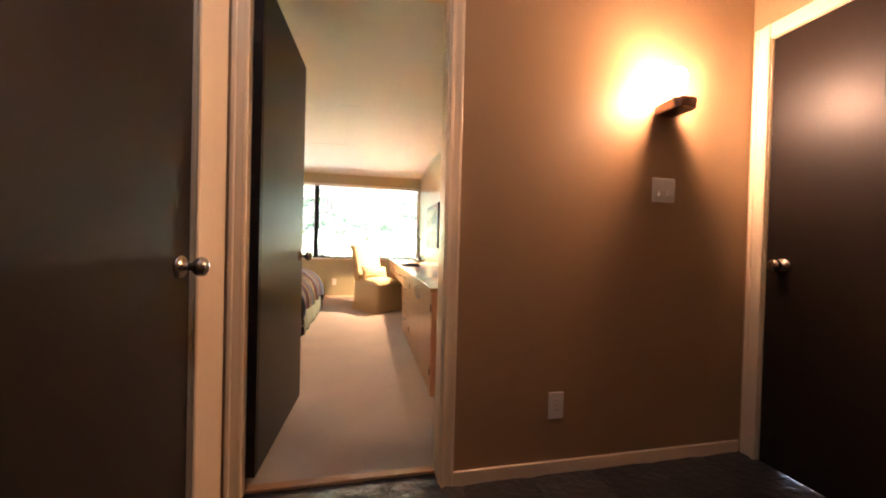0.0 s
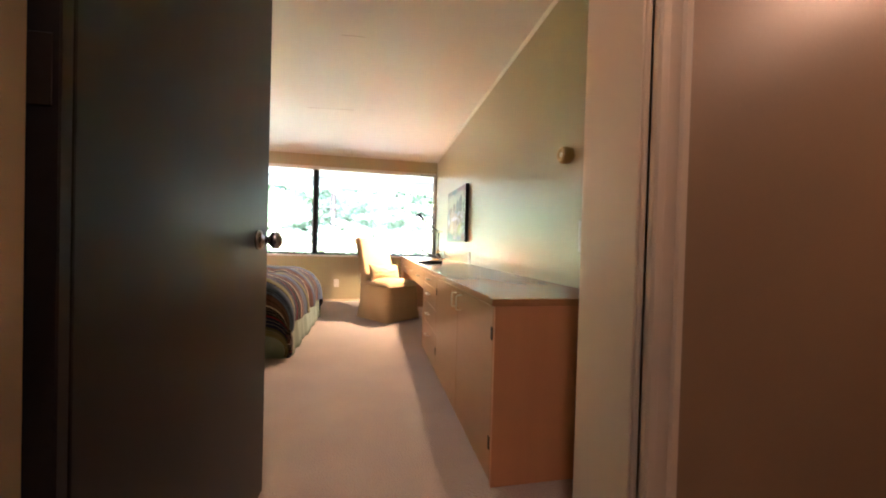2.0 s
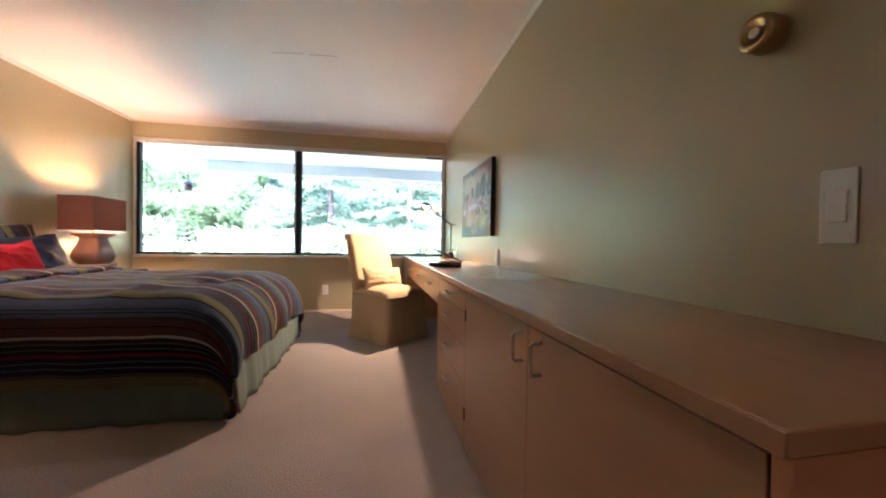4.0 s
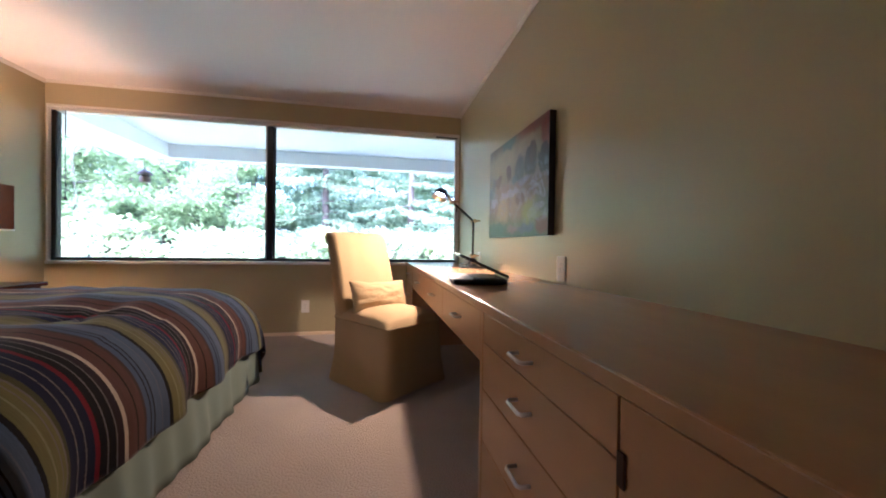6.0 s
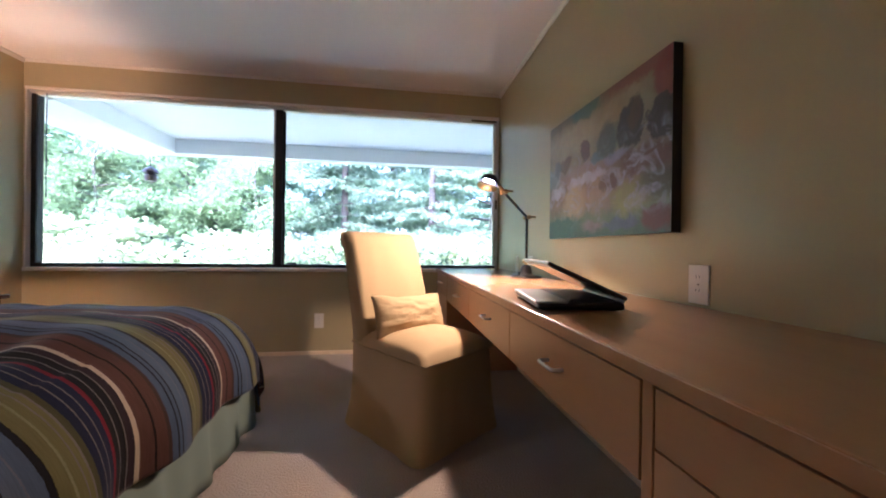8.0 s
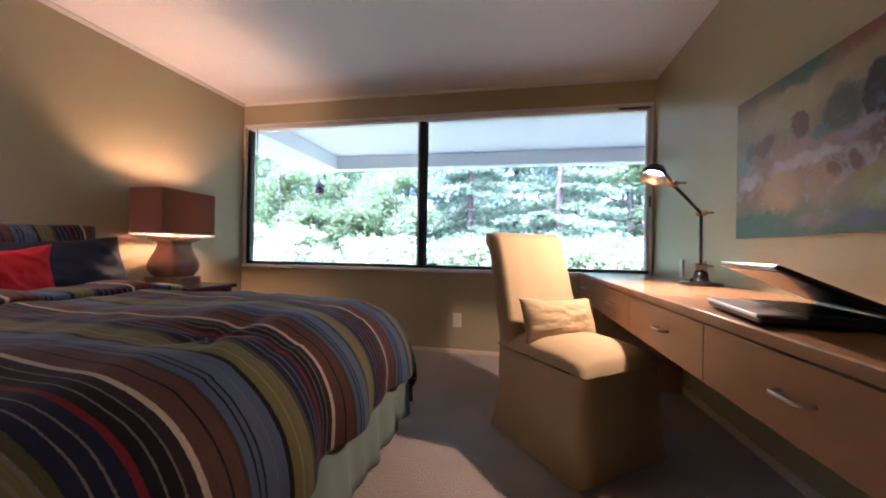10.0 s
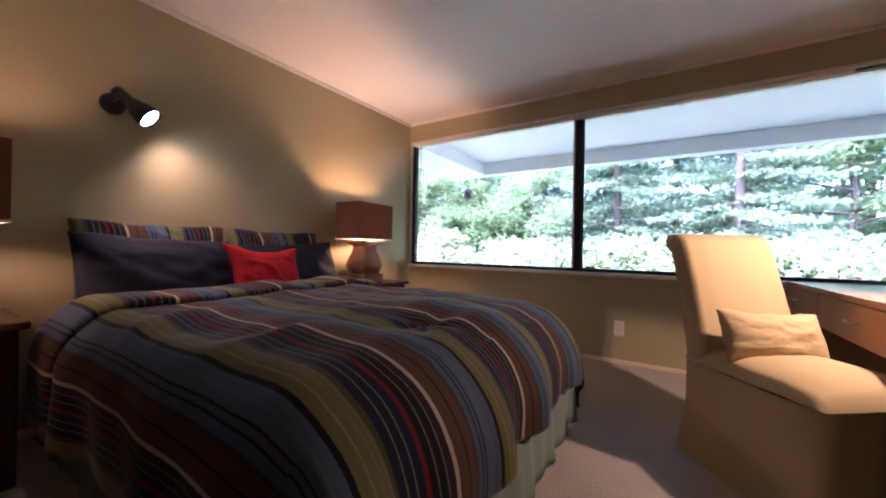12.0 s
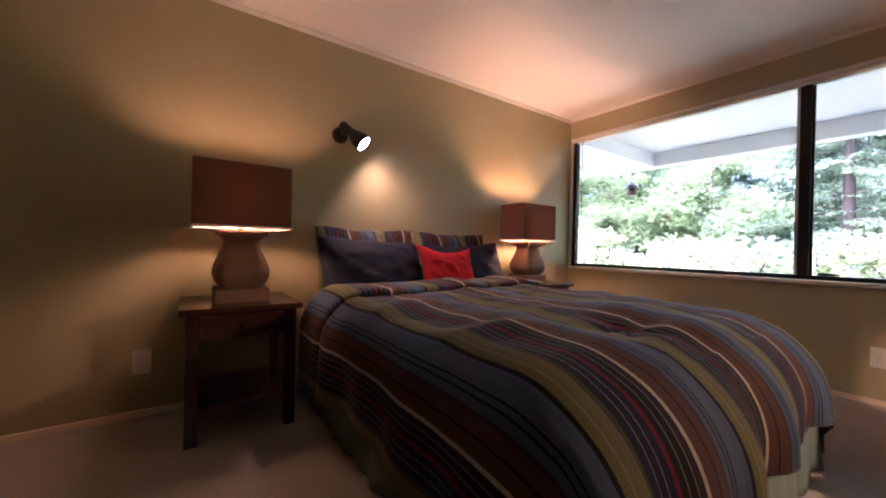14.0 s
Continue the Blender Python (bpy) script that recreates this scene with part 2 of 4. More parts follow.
def painting_mat():
    m = Mat("oil_landscape", (0.5, 0.5, 0.5), 0.40, vary=0.1, fine=110, coarse=5, bump=0.35, depth=0.003, spec=0.5)
    co = m.add("ShaderNodeTexCoord")
    warp = m.add("ShaderNodeTexNoise")
    warp.inputs["Scale"].default_value, warp.inputs["Detail"].default_value, warp.inputs["Roughness"].default_value = 8.0, 8, 0.62
    m.link(co, "UV", warp, "Vector")
    off = m.add("ShaderNodeVectorMath")
    off.operation = "MULTIPLY_ADD"
    m.link(warp, "Color", off, 0)
    off.inputs[1].default_value, off.inputs[2].default_value = (0.20, 0.20, 0), (-0.10, -0.10, 0)
    pt = m.add("ShaderNodeVectorMath")
    m.link(co, "UV", pt, 0)
    m.link(off, 0, pt, 1)
    sp = m.add("ShaderNodeSeparateXYZ")
    m.link(pt, 0, sp, 0)
    last = m.ramp(sp.outputs[1], [(0.0, (0.04, 0.09, 0.085)), (0.15, (0.12, 0.15, 0.10)), (0.3, (0.22, 0.14, 0.10)), (0.5, (0.16, 0.12, 0.13)), (0.62, (0.24, 0.20, 0.13)), (0.8, (0.20, 0.19, 0.12)), (1.0, (0.12, 0.10, 0.06))])
    # daubs: middle, size, colour, strength, softness of the edge
    daubs = [((0.42, 0.80), (0.55, 0.16), (0.34, 0.30, 0.19), 0.8, 0.49), ((0.62, 0.97), (0.22, 0.09), (0.04, 0.10, 0.09), 0.8, 0.68), ((1.05, 0.86), (0.3, 0.12), (0.27, 0.22, 0.13), 0.7, 0.49), ((1.3, 0.99), (0.5, 0.10), (0.15, 0.05, 0.032), 0.85, 0.68), ((1.47, 0.86), (0.14, 0.16), (0.13, 0.018, 0.02), 0.8, 0.68),
             ((0.55, 0.50), (0.42, 0.10), (0.27, 0.19, 0.18), 0.8, 0.49), ((0.45, 0.28), (0.22, 0.18), (0.38, 0.29, 0.19), 0.85, 0.58), ((0.80, 0.30), (0.2, 0.16), (0.30, 0.22, 0.17), 0.7, 0.49), ((1.15, 0.24), (0.24, 0.14), (0.22, 0.23, 0.07), 0.85, 0.49), ((1.3, 0.45), (0.34, 0.10), (0.09, 0.04, 0.032), 0.85, 0.58), ((1.42, 0.30), (0.25, 0.12), (0.05, 0.06, 0.045), 0.8, 0.58),
             ((0.08, 0.52), (0.16, 0.12), (0.16, 0.21, 0.27), 0.85, 0.58), ((0.16, 0.40), (0.14, 0.06), (0.40, 0.38, 0.52), 0.8, 0.58), ((0.62, 0.435), (0.34, 0.045), (0.42, 0.38, 0.54), 0.85, 0.58), ((1.0, 0.52), (0.16, 0.06), (0.22, 0.22, 0.36), 0.7, 0.49), ((0.93, 0.37), (0.13, 0.07), (0.09, 0.04, 0.035), 0.85, 0.68), ((0.80, 0.565), (0.11, 0.06), (0.09, 0.13, 0.17), 0.85, 0.68),
             ((0.30, 0.62), (0.12, 0.065), (0.11, 0.06, 0.055), 0.9, 0.77), ((0.17, 0.60), (0.07, 0.06), (0.10, 0.10, 0.13), 0.8, 0.68), ((0.63, 0.65), (0.085, 0.09), (0.08, 0.04, 0.045), 0.95, 0.87), ((0.90, 0.65), (0.15, 0.13), (0.05, 0.06, 0.065), 0.9, 0.68), ((1.15, 0.69), (0.145, 0.165), (0.022, 0.020, 0.018), 0.96, 0.87), ((1.20, 0.74), (0.07, 0.12), (0.07, 0.04, 0.02), 0.7, 0.58), ((1.43, 0.64), (0.15, 0.12), (0.02, 0.018, 0.020), 0.95, 0.87),
             ((0.25, 0.09), (0.36, 0.09), (0.04, 0.11, 0.10), 0.9, 0.58), ((0.75, 0.08), (0.2, 0.06), (0.20, 0.15, 0.17), 0.8, 0.49), ((1.05, 0.07), (0.22, 0.05), (0.07, 0.09, 0.17), 0.8, 0.58), ((1.4, 0.09), (0.16, 0.09), (0.12, 0.03, 0.03), 0.85, 0.68)]
    for (cu, cv), (ru, rv), colour, strength, edge in daubs:
        d = m.add("ShaderNodeVectorMath")
        d.operation = "MULTIPLY_ADD"
        m.link(pt, 0, d, 0)
        d.inputs[1].default_value, d.inputs[2].default_value = (1 / ru, 1 / rv, 0), (-cu / ru, -cv / rv, 0)
        ln = m.add("ShaderNodeVectorMath")
        ln.operation = "LENGTH"
        m.link(d, 0, ln, 0)
        mask = m.ramp(ln.outputs["Value"], [(edge, (strength,) * 3), (1.0, (0, 0, 0))])
        x = m.add("ShaderNodeMix")
        x.data_type = "RGBA"
        m.l.new(mask, x.inputs[0])
        m.l.new(last, x.inputs[6])
        x.inputs[7].default_value = (*colour, 1)
        last = x.outputs[2]
    # pale scumbles dragged through the middle
    sc = m.add("ShaderNodeTexNoise")
    sc.inputs["Scale"].default_value, sc.inputs["Detail"].default_value, sc.inputs["Distortion"].default_value = 7.0, 7, 1.8
    m.link(co, "UV", sc, "Vector")
    mid = m.ramp(sp.outputs[1], [(0.05, (0, 0, 0)), (0.25, (1, 1, 1)), (0.5, (1, 1, 1)), (0.70, (0, 0, 0))])
    fac = m.math("MULTIPLY", m.ramp(sc.outputs["Fac"], [(0.50, (0, 0, 0)), (0.70, (0.7, 0.7, 0.7))]), mid)
    y = m.add("ShaderNodeMix")
    y.data_type = "RGBA"
    m.l.new(fac, y.inputs[0])
    m.l.new(last, y.inputs[6])
    y.inputs[7].default_value = (0.34, 0.34, 0.46, 1)
    dark = m.mixed(warp.outputs["Fac"], (0.70, 0.69, 0.74, 1), (1.5, 1.58, 1.58, 1), "MULTIPLY", y.outputs[2])
    m.l.new(dark, m.b.inputs["Base Color"])
    return m.m


PAINTING = painting_mat()


# ---- mesh helpers ----
def box(bm, x0, x1, y0, y1, z0, z1, bevel=0.0, seg=1):
    vs = [bm.verts.new((x, y, z)) for x in (x0, x1) for y in (y0, y1) for z in (z0, z1)]
    fs = [bm.faces.new([vs[i] for i in q]) for q in ((0, 1, 3, 2), (4, 6, 7, 5), (0, 4, 5, 1), (2, 3, 7, 6), (0, 2, 6, 4), (1, 5, 7, 3))]
    if bevel:
        es = list({e for f in fs for e in f.edges})
        bmesh.ops.bevel(bm, geom=es, offset=bevel, segments=seg, affect="EDGES", profile=0.5)
    return bm


def boxes(*args, bevel=0.0, seg=1):
    bm = bmesh.new()
    for a in args:
        box(bm, *a, bevel=bevel, seg=seg)
    return bm


def lathe(profile, segs=32, bm=None, m=None, power=2.0):
    """A turned body from (radius, height) pairs; power above 2 squares its section."""
    bm = bm or bmesh.new()
    rings = []
    for r, z in profile:
        ring = []
        for i in range(segs):
            a = 2 * math.pi * (i + 0.5) / segs
            c, s = math.cos(a), math.sin(a)
            k = r / (abs(c) ** power + abs(s) ** power) ** (1 / power)
            ring.append(bm.verts.new((k * c, k * s, z)))
        rings.append(ring)
    for a, b in zip(rings, rings[1:]):
        for i in range(segs):
            bm.faces.new((a[i], a[(i + 1) % segs], b[(i + 1) % segs], b[i]))
    for ring, flip in ((rings[0], True), (rings[-1], False)):
        if (ring[0].co - ring[segs // 2].co).length > 1e-4:
            bm.faces.new(ring[::-1] if flip else ring)
    if m is not None:
        vs = [v for ring in rings for v in ring]
        bmesh.ops.transform(bm, matrix=m, verts=vs)
    return bm


def tube(points, radius, segs=10, bm=None):
    """A round bar through points."""
    bm = bm or bmesh.new()
    pts = [Vector(p) for p in points]
    rings = []
    for i, p in enumerate(pts):
        d = (pts[min(i + 1, len(pts) - 1)] - pts[max(i - 1, 0)]).normalized()
        side = d.cross(Vector((0.13, 0.31, 0.94))).normalized()
        up = side.cross(d)
        r = radius[i] if isinstance(radius, (list, tuple)) else radius
        rings.append([bm.verts.new(p + r * (math.cos(2 * math.pi * k / segs) * side + math.sin(2 * math.pi * k / segs) * up)) for k in range(segs)])
    for a, b in zip(rings, rings[1:]):
        for k in range(segs):
            bm.faces.new((a[k], a[(k + 1) % segs], b[(k + 1) % segs], b[k]))
    bm.faces.new(rings[0][::-1])
    bm.faces.new(rings[-1])
    return bm


def grid(fn, nu, nv, uv=None, bm=None):
    """A sheet of (nu x nv) quads; fn(u, v) in 0..1 gives the point, uv(u, v) its cloth coordinates."""
    bm = bm or bmesh.new()
    vs = [[bm.verts.new(fn(i / nu, j / nv)) for j in range(nv + 1)] for i in range(nu + 1)]
    lay = bm.loops.layers.uv.verify() if uv else None
    for i in range(nu):
        for j in range(nv):
            f = bm.faces.new((vs[i][j], vs[i + 1][j], vs[i + 1][j + 1], vs[i][j + 1]))
            if uv:
                for lp, (a, b) in zip(f.loops, ((i, j), (i + 1, j), (i + 1, j + 1), (i, j + 1))):
                    lp[lay].uv = uv(a / nu, b / nv)
    return bm


def mesh(name, bm, material, smooth=False):
    bmesh.ops.recalc_face_normals(bm, faces=bm.faces)
    me = bpy.data.meshes.new(name)
    bm.to_mesh(me)
    bm.free()
    me.materials.append(material)
    if smooth:
        for p in me.polygons:
            p.use_smooth = True
    return me


def part(name, bm, material, parent, label="", smooth=False):
    ob = new(name, mesh(name, bm, material, smooth))
    ob.parent = parent
    if label:
        ob["label"] = label
    return ob


def structure(name, bm, material, label, category, smooth=False):
    return tagged(new(name, mesh(name, bm, material, smooth)), label, category, kind="structure")


def thing(name, label, category, group="", at=None):
    ob = tagged(new(name), label, category, group)
    ob.empty_display_size = 0.1
    if at is not None:
        ob.matrix_basis = at
    return ob


def soften(ob, width=0.004, seg=2):
    b = ob.modifiers.new("worn_edges", "BEVEL")
    b.width, b.segments, b.limit_method = width, seg, "ANGLE"
    return ob

# ---- the room ----
XL, XR, YD, YH, YW = -2.47, 1.09, 2.715, 2.585, 7.74   # room walls; YH the hall's face of the door wall
HL, HR, HB = -0.357, 1.972, -1.2                        # hall walls
DL, DR, DH = -0.315, 0.447, 2.03                        # bedroom doorway
structure("floor", boxes((XL - 0.15, XR + 0.15, 2.70, YW + 0.1, -0.15, 0.0)), CARPET, "beige cut pile carpet with soft traffic marks", "carpet")
structure("hall_subfloor", boxes((HL - 0.1, HR + 0.1, HB - 0.1, 2.70, -0.15, -0.012)), GROUT, "dark grout bed under the slate", "floor")
structure("threshold", boxes((DL, DR, 2.672, 2.712, -0.012, 0.008), bevel=0.003), MAPLE, "worn wooden threshold strip between slate and carpet", "threshold")


def ceil_z(x, y):
    u, v = (x - XL) / (XR - XL), (YW - y) / (YW - YD)
    return 2.2 + v * (-0.07 + 0.2 * u)


bm = bmesh.new()
lo = grid(lambda u, v: (XL - 0.1 + u * (XR - XL + 0.2), YD - 0.05 + v * (YW - YD + 0.1), ceil_z(XL + u * (XR - XL), YD + v * (YW - YD))), 8, 10, bm=bm)
geo = bmesh.ops.extrude_face_region(bm, geom=bm.faces[:])
for v in (g for g in geo["geom"] if isinstance(g, bmesh.types.BMVert)):
    v.co.z += 0.15
structure("ceiling", bm, CEIL, "white painted board ceiling with hairline seams", "ceiling")
structure("hall_ceiling", boxes((HL - 0.1, HR + 0.1, HB - 0.1, YH, 2.42, 2.5)), CEIL, "white hall ceiling", "ceiling")
TOP = 2.5
structure("wall_left", boxes((XL - 0.12, XL, YD - 0.1, YW + 0.15, 0, TOP)), WALL, "sage khaki painted wall behind the bed", "wall")
structure("wall_right", boxes((XR, XR + 0.12, YD, YW + 0.15, 0, TOP)), WALL, "sage khaki painted wall above the desk", "wall")
structure("wall_door", boxes((XL, DL - 0.02, YD - 0.06, YD, 0, TOP), (DR + 0.02, XR, YD - 0.06, YD, 0, TOP), (DL - 0.02, DR + 0.02, YD - 0.06, YD, DH + 0.02, TOP)), WALL, "khaki wall round the bedroom doorway", "wall")
structure("wall_hall_end", boxes((HL - 0.1, DL - 0.02, YH, YD - 0.061, -0.01, TOP), (DR + 0.02, HR + 0.1, YH, YD - 0.061, -0.01, TOP), (DL - 0.02, DR + 0.02, YH, YD - 0.061, DH + 0.02, TOP)), HALL, "tan painted hall wall with lamp glow", "wall")
structure("wall_hall_right", boxes((HR, HR + 0.1, 2.52, YH, -0.01, TOP), (HR, HR + 0.1, HB, 1.63, -0.01, TOP), (HR, HR + 0.1, 1.63, 2.52, 2.01, TOP)), HALL, "tan painted hall side wall", "wall")
structure("wall_hall_left", boxes((HL - 0.1, HL, 2.36, YH, -0.01, TOP), (HL - 0.1, HL, HB, 1.48, -0.01, TOP), (HL - 0.1, HL, 1.48, 2.36, 2.05, TOP)), HALL, "tan painted hall side wall beside a dark door", "wall")
structure("wall_hall_back", boxes((HL - 0.1, HR + 0.1, HB - 0.1, HB, -0.01, TOP)), HALL, "tan painted wall at the hall's far end", "wall")

# window opening in the far wall
WX0, WX1, WZ0, WZ1 = -2.455, 1.078, 0.69, 1.99
structure("wall_window", boxes((XL, XR, YW, YW + 0.14, 0, WZ0), (XL, XR, YW, YW + 0.14, WZ1, TOP), (XL, WX0, YW, YW + 0.14, WZ0, WZ1), (WX1, XR, YW, YW + 0.14, WZ0, WZ1)), WALL, "khaki wall below and above the wide window", "wall")

# trim


def strip(name, a, b, w, h, label, material=TRIM):
    """A thin moulding that follows the ceiling from a to b."""
    bm = bmesh.new()
    (x0, y0, z0), (x1, y1, z1) = a, b
    dx, dy = w
    prof = [(0, 0), (1, 0), (1, -0.45), (0.55, -0.75), (0.45, -1.0), (0, -1.0)]
    rings = [[bm.verts.new((x + dx * p, y + dy * p, z + h * q)) for p, q in prof] for x, y, z in ((x0, y0, z0), (x1, y1, z1))]
    for i in range(len(prof)):
        bm.faces.new((rings[0][i], rings[0][(i + 1) % 6], rings[1][(i + 1) % 6], rings[1][i]))
    bm.faces.new(rings[0]), bm.faces.new(rings[1][::-1])
    return structure(name, bm, material, label, "moulding")


strip("moulding_left", (XL, YD, ceil_z(XL, YD)), (XL, YW, ceil_z(XL, YW)), (0.014, 0), 0.03, "thin cream moulding under the ceiling", WTRIM)
strip("moulding_right", (XR, YD, ceil_z(XR, YD)), (XR, YW, ceil_z(XR, YW)), (-0.014, 0), 0.03, "thin cream moulding under the ceiling", WTRIM)
strip("moulding_window", (XL + 0.014, YW, 2.2), (XR - 0.014, YW, 2.2), (0, -0.012), 0.022, "thin cream moulding under the ceiling", WTRIM)
structure("baseboard_window", boxes((XL + 0.013, XR - 0.013, YW - 0.012, YW, 0, 0.03), bevel=0.003), TRIM, "low cream baseboard", "baseboard")
structure("baseboard_left", boxes((XL, XL + 0.012, YD, YW - 0.001, 0, 0.035), bevel=0.003), TRIM, "low cream baseboard", "baseboard")
structure("baseboard_right", boxes((XR - 0.012, XR, YD, YW - 0.001, 0, 0.045), bevel=0.003), TRIM, "low cream baseboard behind the desk", "baseboard")
structure("baseboard_hall", boxes((DR + 0.058, HR - 0.012, YH - 0.012, YH, -0.012, 0.055), bevel=0.004), TRIM, "cream hall baseboard", "baseboard")


def casing(bm, along, x0, x1, face, z0, z1, out):
    """A stepped upright or head board: along 'x' or 'y', proud of the wall face."""
    w = x1 - x0
    steps = ((0.0, 1.0, 0.010), (0.0, 0.30, 0.018), (0.72, 1.0, 0.014))
    for a, b, d in steps:
        p, q = x0 + a * w, x0 + b * w
        f0, f1 = sorted((face, face + out * d))
        if along == "x":
            box(bm, p, q, f0, f1, z0, z1, bevel=0.003)
        else:
            box(bm, f0, f1, p, q, z0, z1, bevel=0.003)
    return bm


# bedroom doorway: jamb lining, stops and casings
door_frame = tagged(new("door_frame_1", None), "cream painted frame of the bedroom doorway", "door frame", kind="structure")
part("jamb", boxes((DL - 0.02, DL, YH, YD, -0.01, DH), bevel=0.002), TRIM, door_frame)
part("jamb", boxes((DR, DR + 0.02, YH, YD, -0.01, DH), bevel=0.002), TRIM, door_frame)
part("head", boxes((DL - 0.02, DR + 0.02, YH, YD, DH, DH + 0.02), bevel=0.002), TRIM, door_frame)
part("stop", boxes((DR - 0.004, DR, YH + 0.004, YH + 0.03, 0, DH), bevel=0.0015), TRIM, door_frame)
part("stop", boxes((DL, DL + 0.012, YH + 0.045, YH + 0.085, 0, DH), bevel=0.002), TRIM, door_frame)
part("casing", casing(bmesh.new(), "x", DR + 0.003, DR + 0.057, YH, -0.012, DH + 0.08, -1), TRIM, door_frame)
part("casing", casing(bmesh.new(), "x", HL + 0.013, -0.287, YH, -0.012, DH + 0.08, -1), TRIM, door_frame)
part("casing", boxes((HL + 0.013, DR + 0.057, YH - 0.012, YH, DH + 0.006, DH + 0.08), bevel=0.003), TRIM, door_frame)
part("casing", casing(bmesh.new(), "x", DR + 0.006, DR + 0.08, YD, 0, DH + 0.08, 1), TRIM, door_frame)


def knob_set(parent, m):
    """Rose, neck and ball of a door knob pointing along +z of m."""
    k = part("door_knob", lathe([(0.0005, 0), (0.032, 0), (0.033, 0.004), (0.026, 0.011), (0.012, 0.014), (0.011, 0.03), (0.017, 0.036), (0.025, 0.044), (0.0275, 0.054), (0.024, 0.064), (0.012, 0.071), (0.0005, 0.072)], 28, m=m), NICKEL, parent, "round satin nickel knob", True)
    return k


def hinge(parent, x0, x1, y0, y1, z, material=HINGE):
    return part("hinge", boxes((x0, x1, y0, y1, z - 0.045, z + 0.045), bevel=0.001), material, parent)


# the bedroom door, swung into the room
door = tagged(new("door_1", None), "dark brown flush bedroom door standing open", "door", kind="structure")
door.matrix_basis = pose(-0.299, 2.735, 0, 0, 0, 87.5)
soften(part("leaf", boxes((0.0, 0.765, -0.02, 0.02, 0.03, 2.04)), DOOR, door), 0.003)
# dark filler for the leaf's edge and the shadow gap beside the jamb
part("shadow_gap_strip", boxes((-0.0203, -0.0005, -0.0195, 0.048, 0.03, 2.029), bevel=0.002), DOOR, door)
knob_set(door, pose(0.675, -0.02, 0.895, 90, 0, 0))
knob_set(door, pose(0.675, 0.02, 0.895, -90, 0, 0))
part("latch_plate", boxes((0.765, 0.7665, -0.012, 0.012, 0.86, 0.93)), BRASS, door, "brass latch plate")
for z in (0.25, 1.1, 1.8):
    hinge(door, -0.0225, -0.0205, -0.012, 0.030, z)

# hall side doors, closed
door = tagged(new("door_2", None), "dark brown flush hall door, closed, round knob", "door", kind="structure")
soften(part("leaf", boxes((HL - 0.045, HL - 0.008, 1.50, 2.345, 0.0, 2.03)), DOOR, door), 0.003)
knob_set(door, pose(HL - 0.008, 2.285, 0.905, 0, 90, 0))
frame_2 = tagged(new("door_frame_2", None), "cream painted frame of a hall door", "door frame", kind="structure")
part("casing", boxes((HL, HL + 0.012, 2.348, 2.55, -0.012, 2.12), bevel=0.004), TRIM, frame_2)
part("casing", boxes((HL, HL + 0.012, 1.42, 1.497, -0.012, 2.12), bevel=0.004), TRIM, frame_2)
part("head", boxes((HL, HL + 0.0115, 1.497, 2.348, 2.035, 2.12), bevel=0.004), TRIM, frame_2)
door = tagged(new("door_3", None), "dark brown flush hall door, closed, lamp sheen", "door", kind="structure")
soften(part("leaf", boxes((HR + 0.006, HR + 0.045, 1.66, 2.495, 0.0, 1.985)), DOOR, door), 0.003)
knob_set(door, pose(HR + 0.006, 2.425, 0.93, 0, -90, 0))
frame_3 = tagged(new("door_frame_3", None), "cream painted frame of a hall door", "door frame", kind="structure")
part("casing", casing(bmesh.new(), "y", 2.50, 2.57, HR, -0.012, 2.055, -1), TRIM, frame_3)
part("casing", casing(bmesh.new(), "y", 1.58, 1.655, HR, -0.012, 2.055, -1), TRIM, frame_3)
part("head", boxes((HR - 0.012, HR, 1.655, 2.50, 1.988, 2.055), bevel=0.003), TRIM, frame_3)

part("jamb", boxes((HR, HR + 0.0995, 2.4975, 2.5198, -0.01, 2.009)), TRIM, frame_3)
part("jamb", boxes((HR, HR + 0.0995, 1.6302, 1.6575, -0.01, 2.009)), TRIM, frame_3)
part("jamb", boxes((HR, HR + 0.0995, 1.6577, 2.4973, 1.9875, 2.009)), TRIM, frame_3)
part("stop", boxes((HR + 0.047, HR + 0.099, 2.47, 2.4973, -0.01, 1.987), (HR + 0.047, HR + 0.099, 1.6577, 1.685, -0.01, 1.987), (HR + 0.047, HR + 0.099, 1.685, 2.47, 1.96, 1.987)), TRIM, frame_3)
part("jamb", boxes((HL - 0.0995, HL - 0.001, 2.347, 2.3598, -0.01, 2.049)), TRIM, frame_2)
part("jamb", boxes((HL - 0.0995, HL - 0.001, 1.4802, 1.498, -0.01, 2.049)), TRIM, frame_2)
part("jamb", boxes((HL - 0.0995, HL - 0.001, 1.4982, 2.3468, 2.032, 2.049)), TRIM, frame_2)
part("stop", boxes((HL - 0.099, HL - 0.047, 2.32, 2.3468, -0.01, 2.031), (HL - 0.099, HL - 0.047, 1.4982, 1.525, -0.01, 2.031), (HL - 0.099, HL - 0.047, 1.525, 2.32, 2.004, 2.031)), TRIM, frame_2)

